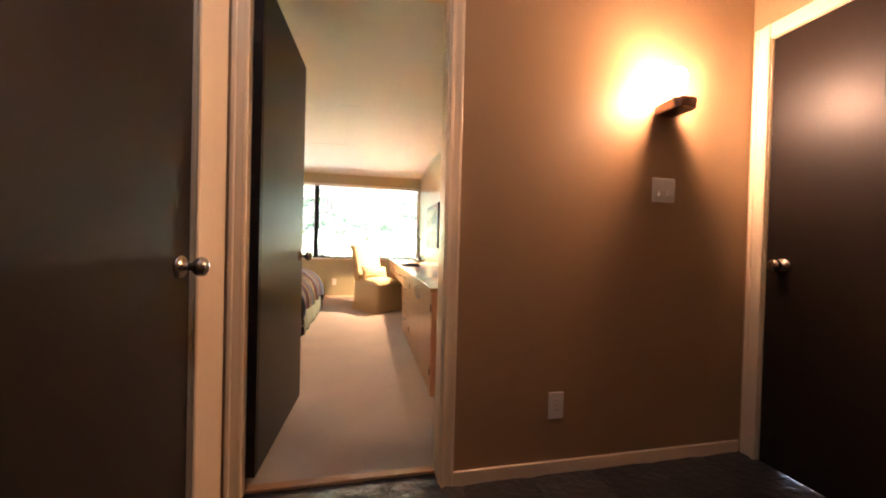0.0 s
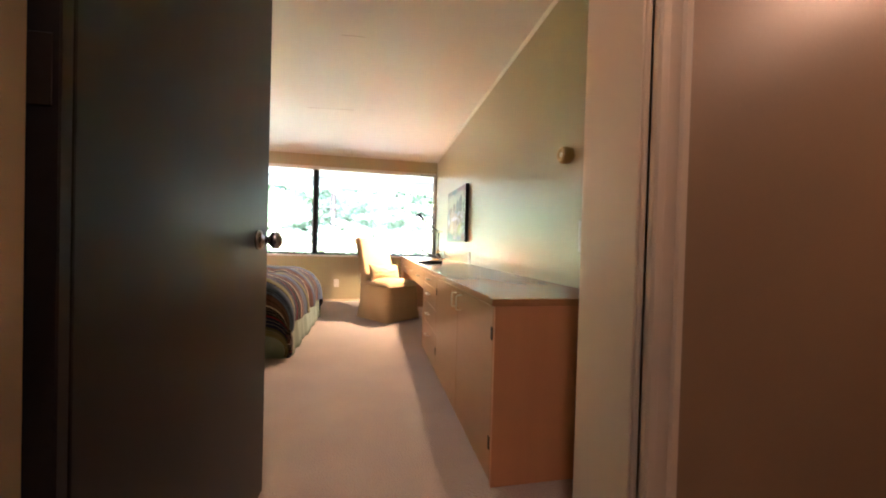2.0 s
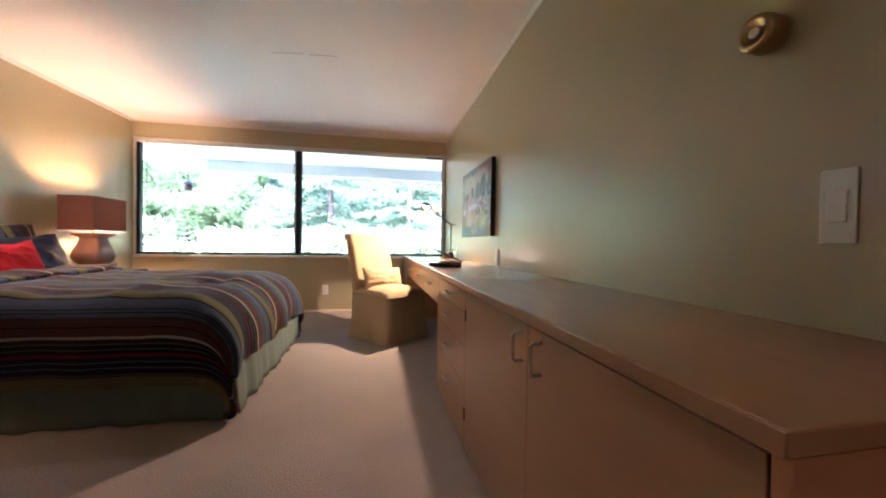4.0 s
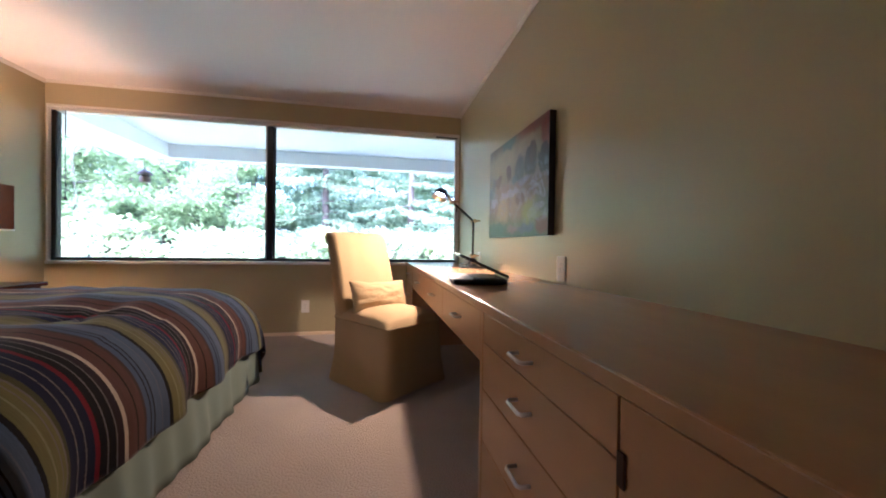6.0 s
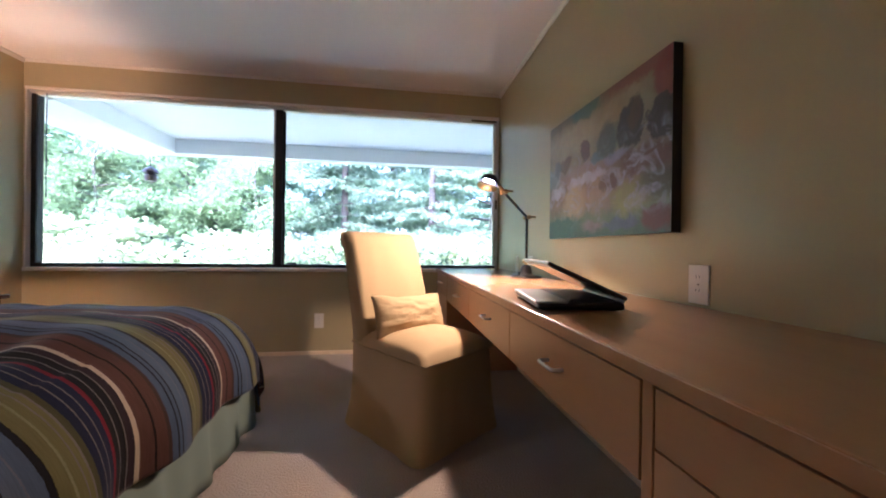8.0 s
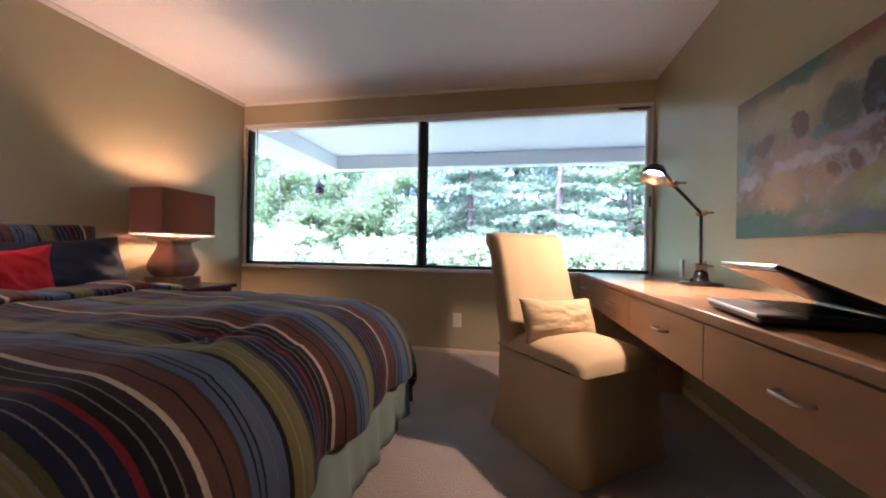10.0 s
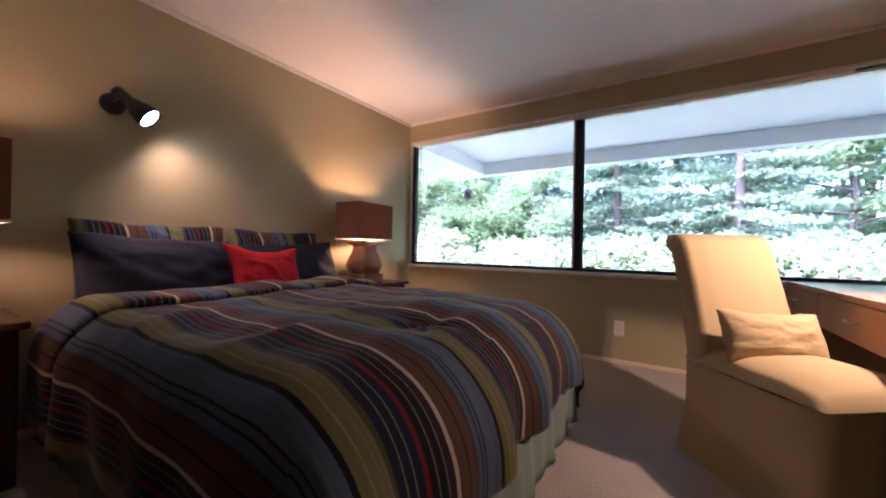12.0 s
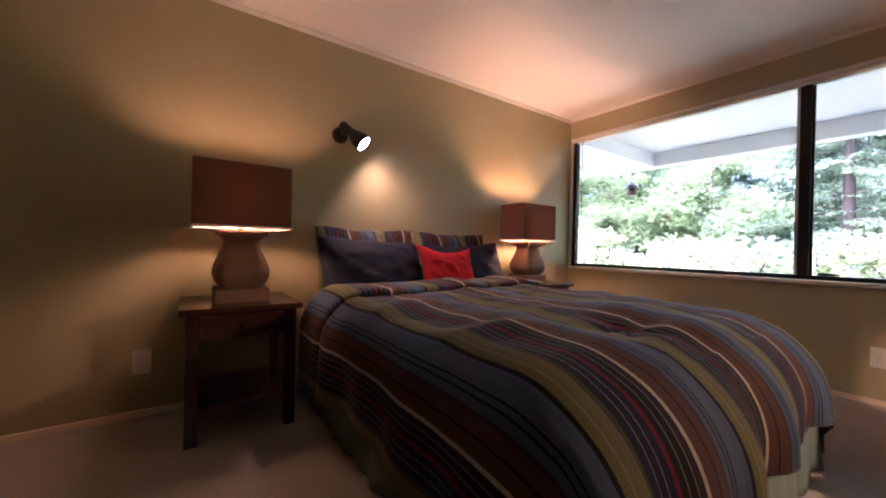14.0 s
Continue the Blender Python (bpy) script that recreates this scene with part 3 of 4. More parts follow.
# ---- window ----
win = tagged(new("window_1", None), "wide two pane sliding window in dark bronze", "window", kind="structure")
FY = 7.775
part("window_frame", boxes((WX0 + 0.012, WX1 - 0.01, FY - 0.012, FY + 0.05, WZ0 + 0.006, WZ0 + 0.034), (WX0 + 0.012, WX0 + 0.045, FY - 0.012, FY + 0.05, WZ0 + 0.034, WZ1 - 0.014), bevel=0.003), BRONZE, win)
part("window_track", boxes((WX0 + 0.012, WX1 - 0.01, FY - 0.006, FY + 0.05, WZ1 - 0.032, WZ1 - 0.014), (WX1 - 0.03, WX1 - 0.01, FY - 0.006, FY + 0.05, WZ0 + 0.034, WZ1 - 0.032), bevel=0.003), WTRIM, win, "white painted top and side track")
part("meeting_stile", boxes((-0.755, -0.702, FY - 0.014, FY + 0.016, WZ0 + 0.034, WZ1 - 0.032), bevel=0.003), BRONZE, win)
part("meeting_stile", boxes((-0.742, -0.690, FY + 0.018, FY + 0.044, WZ0 + 0.034, WZ1 - 0.032), bevel=0.003), BRONZE, win)
part("inner_edge", boxes((-0.772, -0.7552, FY - 0.006, FY + 0.012, WZ0 + 0.034, WZ1 - 0.032), bevel=0.002), STEEL, win, "pale metal edge of the sliding sash")
part("latch", boxes((-0.715, -0.695, FY - 0.034, FY - 0.0145, 1.32, 1.39), bevel=0.005, seg=2), BLACK, win, "small black sash latch")
part("bottom_catch", boxes((-0.66, -0.58, FY - 0.02, FY - 0.0125, WZ0 + 0.036, WZ0 + 0.05), bevel=0.003), BLACK, win)
for x0, x1, y in ((WX0 + 0.045, -0.755, FY + 0.002), (-0.69, WX1 - 0.03, FY + 0.03)):
    g = part("pane", boxes((x0, x1, y, y + 0.004, WZ0 + 0.03, WZ1 - 0.03)), GLASS, win)
    g.visible_shadow = False
part("window_sill", boxes((WX0, WX1, YW - 0.022, FY - 0.0125, WZ0 - 0.022, WZ0 + 0.005), bevel=0.004), WTRIM, win, "thin off white sill")
part("liner", boxes((WX0, WX0 + 0.011, YW - 0.008, FY + 0.05, WZ0 + 0.006, WZ1 - 0.012), bevel=0.002), WTRIM, win)
part("liner", boxes((WX1 - 0.009, WX1, YW - 0.008, FY + 0.05, WZ0 + 0.006, WZ1 - 0.012), bevel=0.002), WTRIM, win)
part("liner", boxes((WX0, WX1, YW - 0.012, FY + 0.05, WZ1 - 0.011, WZ1 + 0.012), bevel=0.002), WTRIM, win)
part("blind_rail", boxes((WX0 + 0.02, WX1 - 0.25, YW + 0.002, YW + 0.02, WZ1 - 0.03, WZ1 - 0.013), bevel=0.003), WTRIM, win, "raised thin blind rail")
part("blind_bracket", boxes((WX1 - 0.24, WX1 - 0.02, YW + 0.003, YW + 0.018, WZ1 - 0.027, WZ1 - 0.014), bevel=0.002), HINGE, win, "dark blind bracket")
part("cord_cleat", boxes((WX1 - 0.024, WX1 - 0.0125, YW - 0.012, YW + 0.004, 1.21, 1.29), bevel=0.003), HINGE, win, "small dark cord cleat")
cord = thing("blind_cord", "thin grey blind cord with a small pull", "cord")
part("cord", tube([(-2.33, YW + 0.008, 1.96), (-2.331, YW + 0.007, 1.6), (-2.33, YW + 0.007, 1.24)], 0.0035, 8), SLOT, cord)
part("pull", lathe([(0.0005, 0), (0.006, 0.004), (0.005, 0.035), (0.002, 0.04)], 12, m=pose(-2.33, YW + 0.007, 1.205)), SLOT, cord, "", True)

# hairline seams of the ceiling boards
seams = [((-0.55, 5.92), (-0.33, 5.90)), ((-0.30, 5.905), (-0.10, 5.893)), ((-0.12, 4.6), (0.03, 4.6)), ((0.2, 5.2), (0.205, 5.5))]
for (xa, ya), (xb, yb) in seams:
    b = bmesh.new()
    n = 6
    rows = []
    for i in range(n + 1):
        u = i / n
        x, y = xa + (xb - xa) * u, ya + (yb - ya) * u + 0.002 * math.sin(9 * u)
        z = ceil_z(x, y) - 0.0025
        w = 0.0022
        rows.append([b.verts.new((x, y - w, z)), b.verts.new((x, y + w, z)), b.verts.new((x, y + w, z + 0.004)), b.verts.new((x, y - w, z + 0.004))])
    for p, q in zip(rows, rows[1:]):
        for k in range(4):
            b.faces.new((p[k], p[(k + 1) % 4], q[(k + 1) % 4], q[k]))
    structure("ceiling_seam", b, CRACK, "hairline crack in the ceiling boards", "crack")


# ---- plates ----
def outlet(at, w=0.072, h=0.117, kind="outlet", label="white duplex wall outlet"):
    o = thing("wall_outlet" if kind == "outlet" else "light_switch", label, "outlet" if kind == "outlet" else "switch", at=at)
    # local: x across, z up, -y out of the wall
    part("plate", boxes((-w / 2, w / 2, -0.006, 0, -h / 2, h / 2), bevel=0.0025, seg=2), PLATE, o)
    if kind == "outlet":
        for z in (-0.02, 0.02):
            f = part("receptacle", boxes((-0.016, 0.016, -0.0075, -0.006, z - 0.014, z + 0.014), bevel=0.0006), PLATE, o)
            for x in (-0.006, 0.006):
                part("slot", boxes((x - 0.001, x + 0.001, -0.0079, -0.0075, z - 0.001, z + 0.007)), SLOT, f)
        part("screw", lathe([(0.0005, 0), (0.003, 0), (0.0025, 0.001), (0.0005, 0.0012)], 10, m=pose(0, -0.006, 0, 90, 0, 0)), NICKEL, o)
    elif kind == "rocker":
        part("rocker", boxes((-0.0165, 0.0165, -0.010, -0.006, -0.033, 0.033), bevel=0.002), PLATE, o)
    else:
        for x in ((-0.023, 0.023) if w > 0.1 else (0.0,)):
            part("toggle", boxes((x - 0.011, x + 0.011, -0.016, -0.0068, -0.028, -0.006), bevel=0.002), PLATE, o)
            part("toggle_well", boxes((x - 0.014, x + 0.014, -0.0068, -0.006, -0.036, 0.036)), PLATE, o)
    return o


outlet(pose(0.96, YH, 0.295), label="white duplex outlet low on the hall wall")
outlet(pose(1.477, YH, 1.262), 0.122, 0.112, "double", "white double light switch under the hall lamp")
outlet(pose(-0.40, YW, 0.272), label="white duplex outlet under the window")
outlet(pose(XR, 5.705, 0.77, 0, 0, -90), kind="outlet", label="white duplex outlet above the long counter")
outlet(pose(XR, 7.02, 0.765, 0, 0, -90), kind="outlet", label="white outlet behind the desk lamp")
outlet(pose(XR, 7.27, 0.765, 0, 0, -90), 0.05, 0.11, kind="rocker", label="white switch behind the desk lamp")
outlet(pose(XL, 4.336, 0.268, 0, 0, 90), label="white duplex outlet beside the nightstand")
outlet(pose(XR, 3.715, 0.955, 0, 0, -90), 0.06, 0.15, kind="rocker", label="white wall control with a thin cable above")

# ---- hall sconce ----
sconce = thing("wall_sconce", "small wooden bracket wall lamp, lit", "wall lamp", at=pose(1.465, YH, 1.60))
b = bmesh.new()
prof = [(-0.05, 0), (0.05, 0), (0.055, -0.03), (0.058, -0.08), (0.055, -0.115), (0.038, -0.137), (0.0, -0.144), (-0.038, -0.137), (-0.05, -0.115), (-0.05, -0.08)]
lo = [b.verts.new((x, y, 0.0)) for x, y in prof]
hi = [b.verts.new((x, y, 0.045)) for x, y in prof]
b.faces.new(lo[::-1]), b.faces.new(hi)
for i in range(len(prof)):
    b.faces.new((lo[i], lo[(i + 1) % len(prof)], hi[(i + 1) % len(prof)], hi[i]))
soften(part("bracket", b, LAMPWOOD, sconce, "rounded wooden bracket"), 0.006, 3)
part("socket", lathe([(0.022, 0.045), (0.022, 0.075), (0.016, 0.085)], 20, m=pose(0, -0.075, 0)), PLATE, sconce, "", True)
part("bulb", lathe([(0.0005, 0.085), (0.014, 0.085), (0.02, 0.1), (0.032, 0.125), (0.035, 0.15), (0.028, 0.176), (0.012, 0.19), (0.0005, 0.192)], 24, m=pose(0, -0.075, 0)), BULB, sconce, "lit frosted bulb", True).visible_shadow = True

# ---- hall downlight, an unseen fixture added for the spot above ----
flush = thing("ceiling_downlight", "assumed small round brass hall ceiling light, unseen, lit", "ceiling light", at=pose(-0.08, 1.80, 2.42))
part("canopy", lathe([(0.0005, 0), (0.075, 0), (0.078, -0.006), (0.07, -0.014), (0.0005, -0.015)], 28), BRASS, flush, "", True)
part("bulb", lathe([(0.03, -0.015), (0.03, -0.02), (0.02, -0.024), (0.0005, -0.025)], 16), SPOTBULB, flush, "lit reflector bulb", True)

# ---- brass wall socket ----
fit = thing("wall_socket", "round brass wall fixture with a hollow centre", "fixture", at=pose(XR, 3.85, 1.37, 0, -90, 0))
part("body", lathe([(0.03, 0), (0.04, 0.002), (0.043, 0.012), (0.043, 0.045), (0.038, 0.055), (0.026, 0.058), (0.022, 0.05), (0.0005, 0.05)], 28), BRASS, fit, "", True)
part("core", lathe([(0.0005, 0.05), (0.012, 0.05), (0.012, 0.054), (0.0005, 0.055)], 20), PLATE, fit, "pale round core")

# ---- spot above the bed ----
spot = thing("wall_spotlight", "black swivelling wall spotlight, lit", "spotlight", at=pose(XL, 5.29, 1.555))
part("canopy", lathe([(0.05, 0), (0.052, 0.012), (0.045, 0.028), (0.02, 0.034), (0.0005, 0.035)], 28, m=pose(0, 0, 0, 0, 90, 0)), BLACK, spot, "", True)
aim = look((0, 0, 0), (0.52, 0.52, -0.62)) @ pose(0, 0, 0, 180, 0, 0)
head = pose(0.085, 0.075, -0.01) @ aim @ Matrix.Scale(1.12, 4)
part("arm", tube([(0.03, 0, 0), (0.055, 0.02, 0.012), (0.08, 0.06, 0.02)], 0.011, 10), BLACK, spot, "", True)
part("lamp_head", lathe([(0.0005, -0.11), (0.024, -0.11), (0.027, -0.10), (0.027, -0.03), (0.034, -0.02), (0.048, 0.03), (0.05, 0.07), (0.047, 0.072), (0.044, 0.05), (0.03, 0.03), (0.0005, 0.03)], 30, m=head), BLACK, spot, "black metal cylinder head", True)
part("bulb", lathe([(0.0005, 0.055), (0.03, 0.057), (0.043, 0.062), (0.0425, 0.05), (0.0005, 0.045)], 28, m=head), SPOTBULB, spot, "lit reflector bulb", True)


# ---- bedside lamps ----
def rect_tube(hx, hy, th, z0, z1):
    """An open rectangular tube with walls th thick, one closed skin."""
    bm = bmesh.new()
    rings = []
    for d, z in ((0, z0), (0, z1), (th, z1), (th, z0)):
        x, y = hx - d, hy - d
        rings.append([bm.verts.new(p) for p in ((-x, -y, z), (x, -y, z), (x, y, z), (-x, y, z))])
    for i in range(4):
        p, q = rings[i], rings[(i + 1) % 4]
        for k in range(4):
            bm.faces.new((p[k], p[(k + 1) % 4], q[(k + 1) % 4], q[k]))
    return bm


def table_lamp(at, label):
    o = thing("table_lamp", label, "lamp", "pair of bedside lamps", at)
    W = lambda prof, n=40, p=7.0: lathe(prof, n, power=p)
    soften(part("plinth", boxes((-0.112, 0.112, -0.112, 0.112, 0.0, 0.062)), LAMPWOOD, o, "square wooden plinth"), 0.004)
    body = [(0.085, 0.062), (0.086, 0.068), (0.094, 0.075), (0.108, 0.095), (0.116, 0.12), (0.117, 0.145), (0.110, 0.175), (0.096, 0.21), (0.083, 0.245), (0.076, 0.275), (0.075, 0.29), (0.080, 0.298), (0.086, 0.302)]
    part("baluster", W(body), LAMPWOOD, o, "swelling square baluster of pale wood", True)
    soften(part("cap", boxes((-0.088, 0.088, -0.088, 0.088, 0.302, 0.312), (-0.104, 0.104, -0.104, 0.104, 0.312, 0.332)), LAMPWOOD, o, "square stepped cap"), 0.003)
    part("stem", lathe([(0.012, 0.332), (0.012, 0.40), (0.018, 0.405), (0.018, 0.43)], 16), BRASS, o, "", True)
    part("bulb", lathe([(0.0005, 0.43), (0.016, 0.432), (0.022, 0.445), (0.03, 0.47), (0.028, 0.495), (0.014, 0.512), (0.0005, 0.514)], 20), BULB, o, "lit bulb", True)
    z0, z1 = 0.35, 0.645
    sh = part("shade", rect_tube(0.13, 0.2, 0.003, z0, z1), SHADE, o, "rectangular brown linen shade")
    part("rim", rect_tube(0.1315, 0.2015, 0.006, z0 - 0.004, z0 + 0.006), SHADELINE, sh, "pale rim")
    part("spider", tube([(-0.127, 0, z1 - 0.02), (0, 0, z1 - 0.03), (0.127, 0, z1 - 0.02)], 0.003, 6), BRASS, sh)
    return o


def nightstand(at, label):
    o = thing("nightstand", label, "nightstand", "pair of nightstands", at)
    # local x: depth from the wall, y: width
    soften(part("tabletop", boxes((0.0, 0.475, -0.24, 0.24, 0.552, 0.578)), CHERRY, o), 0.006, 3)
    for x in (0.02, 0.405):
        for y in (-0.215, 0.17):
            soften(part("leg", boxes((x, x + 0.045, y, y + 0.045, 0.0, 0.552)), CHERRY, o), 0.003)
    part("apron", boxes((0.025, 0.06, -0.17, 0.17, 0.43, 0.552), bevel=0.002), CHERRY, o)
    for y in (-0.208, 0.19):
        part("apron", boxes((0.065, 0.405, y, y + 0.018, 0.43, 0.552), bevel=0.002), CHERRY, o)
    d = part("drawer", boxes((0.415, 0.442, -0.168, 0.168, 0.437, 0.546), bevel=0.003), CHERRY, o)
    part("drawer_knob", lathe([(0.006, 0), (0.006, 0.01), (0.013, 0.018), (0.011, 0.025), (0.0005, 0.027)], 16, m=pose(0.442, 0, 0.49, 0, 90, 0)), HINGE, d, "", True)
    soften(part("shelf", boxes((0.03, 0.44, -0.2, 0.2, 0.14, 0.16)), CHERRY, o), 0.003)
    return o


ns = nightstand(pose(XL + 0.015, 4.72, 0), "dark cherry nightstand with a lower shelf")
copy_thing(ns, pose(XL + 0.015, 6.885, 0))
table_lamp(pose(-2.205, 4.72, 0.578), "lit table lamp with brown shade on a nightstand")
table_lamp(pose(-2.255, 6.86, 0.578), "lit table lamp with brown shade near the window")

# ---- bed ----
BX0, BX1, BY0, BY1, BT = XL + 0.06, -0.52, 5.09, 6.61, 0.56
BYC = (BY0 + BY1) / 2
bed = thing("bed", "queen bed base with mattress and sage bed skirt", "bed", at=pose(0, 0, 0))
soften(part("box_spring", boxes((BX0, BX1 - 0.03, BY0 + 0.02, BY1 - 0.02, 0.12, 0.34)), MATTRESS, bed), 0.02, 3)
soften(part("mattress", boxes((BX0, BX1 - 0.06, BY0 + 0.01, BY1 - 0.02, 0.34, BT - 0.03)), NAVY, bed, "mattress in a navy fitted sheet"), 0.11, 6)


def skirt_side(p, q, n, sign):
    """A gathered skirt hanging from p to q; sign: the side that is out."""
    p, q = Vector(p), Vector(q)
    d = (q - p).normalized()
    out = Vector((d.y, -d.x, 0)) * sign
    L = (q - p).length

    def at(u, v):
        s = u * L
        wave = 0.010 * math.sin(s * 21 + 1.7 * math.sin(s * 5)) + 0.006 * math.sin(s * 47 + 2) + 0.012 * noise.noise((s * 6, v * 1.5, 3.1))
        amp = 0.25 + 0.75 * v
        c = p + d * s + out * (0.012 + 0.03 * v + wave * amp)
        return (c.x, c.y, 0.35 * (1 - v) + 0.004)
    return grid(at, n, 8)


for p, q, n, sg in (((BX1, BY0), (BX1, BY1), 110, 1), ((BX0, BY0), (BX1, BY0), 130, 1), ((BX0, BY1), (BX1, BY1), 130, -1)):
    s = part("bed_skirt", skirt_side((*p, 0), (*q, 0), n, sg), SKIRT, bed, "gathered sage green skirt", True)
    s.modifiers.new("cloth", "SOLIDIFY").thickness = 0.003
for y in (BY0 + 0.1, BY1 - 0.1):
    for x in (BX0 + 0.1, BX1 - 0.15):
        part("leg", lathe([(0.02, 0), (0.025, 0.01), (0.025, 0.12)], 14, m=pose(x, y, 0)), BLACK, bed)


def roll_off(s, flat, r):
    """Arc length s past the bed's middle: how far out and how far down the cloth lies."""
    a = abs(s)
    if a <= flat:
        return a, 0.0
    t = (a - flat) / r
    if t < math.pi / 2:
        return flat + r * math.sin(t), r * (1 - math.cos(t))
    return flat + r, r + (a - flat - r * math.pi / 2)


def duvet_point(x0, s, t, lift=0.0):
    """s: across the bed from its middle line, t: along it from x0 to the foot."""
    fx, rx = BX1 - 0.245 - x0, 0.31
    # the side towards the window slumps in a wider curve
    oy, dy = roll_off(s, *((0.56, 0.30) if s > 0 else (0.70, 0.17)))
    ox, dx = roll_off(max(t, 0), fx, rx)
    drop = (dx ** 1.25 + dy ** 1.25) ** 0.8 if dx > 0 and dy > 0 else dx + dy
    sg = 1 if s > 0 else -1
    x, y = x0 + ox, BYC + sg * oy
    z = BT + 0.045 + lift - drop
    crown = 0.016 * (1 - (s / 0.8) ** 2) if abs(s) < 0.8 else 0.0
    ridge = 0.014 * max(0.0, 0.25 - abs(noise.noise((x * 1.7 + s * 0.9, s * 1.3 - x * 0.5, 5.5)))) / 0.25
    puff = ridge - 0.004 + 0.015 * noise.noise((x * 3.0, s * 3.2, 0.7)) + 0.008 * noise.noise((x * 8, s * 7, 4.2)) + 0.007 * noise.noise((t * 1.3, s * 9, 2.0))
    tuft = math.hypot((x + 0.80) / 0.10, (s + 0.18) / 0.16)
    z -= 0.030 * math.exp(-tuft * tuft) + 0.007 * math.exp(-0.25 * tuft * tuft) * math.sin(5 * math.atan2(s + 0.18, x + 0.80))
    z += crown + puff * (1.0 if drop < 0.05 else 0.4)
    hang = min(drop / 0.3, 1.3)
    if drop > 0.03:
        fold = 0.016 * math.sin(9 * s + 2.2 * math.sin(3 * s)) + 0.009 * math.sin(23 * s + 1)
        foldy = 0.016 * math.sin(8.5 * t + 1.6 * math.sin(4 * t)) + 0.008 * math.sin(19 * t)
        if dx > 0:
            x += fold * hang
        if dy > 0:
            y += sg * foldy * hang
    # corners tuck in a little as they hang
    if dx > 0.05 and dy > 0.05:
        k = min(dx, dy)
        x -= 0.14 * k
        y -= sg * 0.14 * k
    return Vector((x, y, max(z, 0.03 + 0.02 * noise.noise((s * 9, t * 9, 0)))))


DX0 = -1.80
TLEN = BX1 - 0.245 - DX0 + 0.31 * math.pi / 2 + 0.06
SHALF = 0.70 + 0.17 * math.pi / 2 + 0.13


def across(u):
    """Cloth coordinate: the side away from the window hangs longer."""
    return -(SHALF + 0.10) + u * (SHALF + 0.10 + 1.045)


duvet = thing("duvet", "thick multi stripe woven duvet spread over the bed", "duvet")
cloth = part("cover", grid(lambda u, v: duvet_point(DX0, across(u), v * TLEN), 140, 120, uv=lambda u, v: (across(u) + 0.98, v * TLEN)), DUVET, duvet, "striped in brown, blue, olive, navy and red", True)
sol = cloth.modifiers.new("thickness", "SOLIDIFY")
sol.thickness, sol.offset = 0.022, -1.0


def turned_back(u, v):
    s = -(SHALF + 0.08) + u * (SHALF + 0.08 + 1.03)
    a = v * 2 * math.pi
    p = duvet_point(DX0, s, 0.0, 0.0)
    w, h = 0.165, 0.024
    cx = DX0 - 0.125
    wob = 0.018 * noise.noise((s * 2.2, 1.3, 0)) + 0.01 * noise.noise((s * 6, 4.0, 0))
    ca, sa = math.cos(a), math.sin(a)
    ex = abs(ca) ** 0.6 * (1 if ca > 0 else -1)
    ez = abs(sa) ** 0.8 * (1 if sa > 0 else -1)
    side = 1 if s > 0 else -1
    oy, dy = roll_off(s, *((0.56, 0.30) if s > 0 else (0.70, 0.17)))
    k = min(dy / 0.17, 1.0)
    return Vector((cx + w * ex + wob, p.y + side * (h * ez) * k, p.z + h * ez * (1 - k) + 0.012 * (1 - k) + 0.008 * noise.noise((s * 7, v * 5, 2))))


part("turned_back_edge", grid(turned_back, 110, 28, uv=lambda u, v: (across(u) + 0.98, 0.4 * abs(2 * v - 1))), DUVETBACK, duvet, "folded back striped edge", True)


def pillow(name, w, h, thick, at, material, label, uvscale=None, pinch=0.35, group="", flange=0.0):
    """Two puffed faces meeting in a seam; local x across, z up, y through."""
    b = bmesh.new()
    n = 34

    def face(sg):
        def f(u, v):
            a, c = 2 * u - 1, 2 * v - 1
            ex = 1 - 0.10 * pinch * (1 - c * c) * (1 if pinch else 0)
            ez = 1 - 0.16 * pinch * (1 - a * a)
            puff = max(0.0, (1 - abs(a) ** 2.4) * (1 - abs(c) ** 2.4)) ** 0.55
            fold = 0.22 - min(0.22, abs(noise.noise((a * 1.6 + c * 1.1 + w * 3, c * 0.8 - a * 0.5, sg + thick * 17))))
            wr = 0.012 * noise.noise((a * 3 + w, c * 3, sg + thick * 30)) + 0.006 * noise.noise((a * 8, c * 8, sg * 2.0)) + (0.06 if thick > 0.125 else 0.008) * fold
            return (a * ex * w / 2, sg * (thick / 2 * puff + wr * puff), c * ez * h / 2 + 0.010 * noise.noise((a * 2, c * 2, 7.0)))
        return f
    uv = (lambda u, v: (u * w, v * h)) if uvscale else None
    grid(face(-1), n, n, uv, b)
    grid(face(1), n, n, uv, b)
    bmesh.ops.remove_doubles(b, verts=b.verts, dist=0.0006)
    me = mesh(name, b, material, True)
    o = tagged(new(name, me), label, "pillow", group)
    o.matrix_basis = at
    return o


PZ = BT + 0.015
pillow("striped_sham", 0.68, 0.44, 0.14, pose(-2.375, 5.47, PZ + 0.182, -14, 0, 90), SHAM, "striped sham pillow leaning on the wall", True, group="pillows on the bed")
pillow("striped_sham", 0.68, 0.44, 0.14, pose(-2.375, 6.16, PZ + 0.178, -14, 0, 90), SHAM, "striped sham pillow behind a navy pillow", True, group="pillows on the bed")
pillow("navy_pillow", 0.70, 0.42, 0.21, pose(-2.23, 5.45, PZ + 0.125, -24, 2.5, 93), NAVY, "plump navy pillow against a striped sham", group="pillows on the bed")
pillow("navy_pillow", 0.68, 0.41, 0.20, pose(-2.25, 6.20, PZ + 0.115, -20, -3, 87), NAVY, "plump navy pillow near the window", pinch=0.6, group="pillows on the bed")
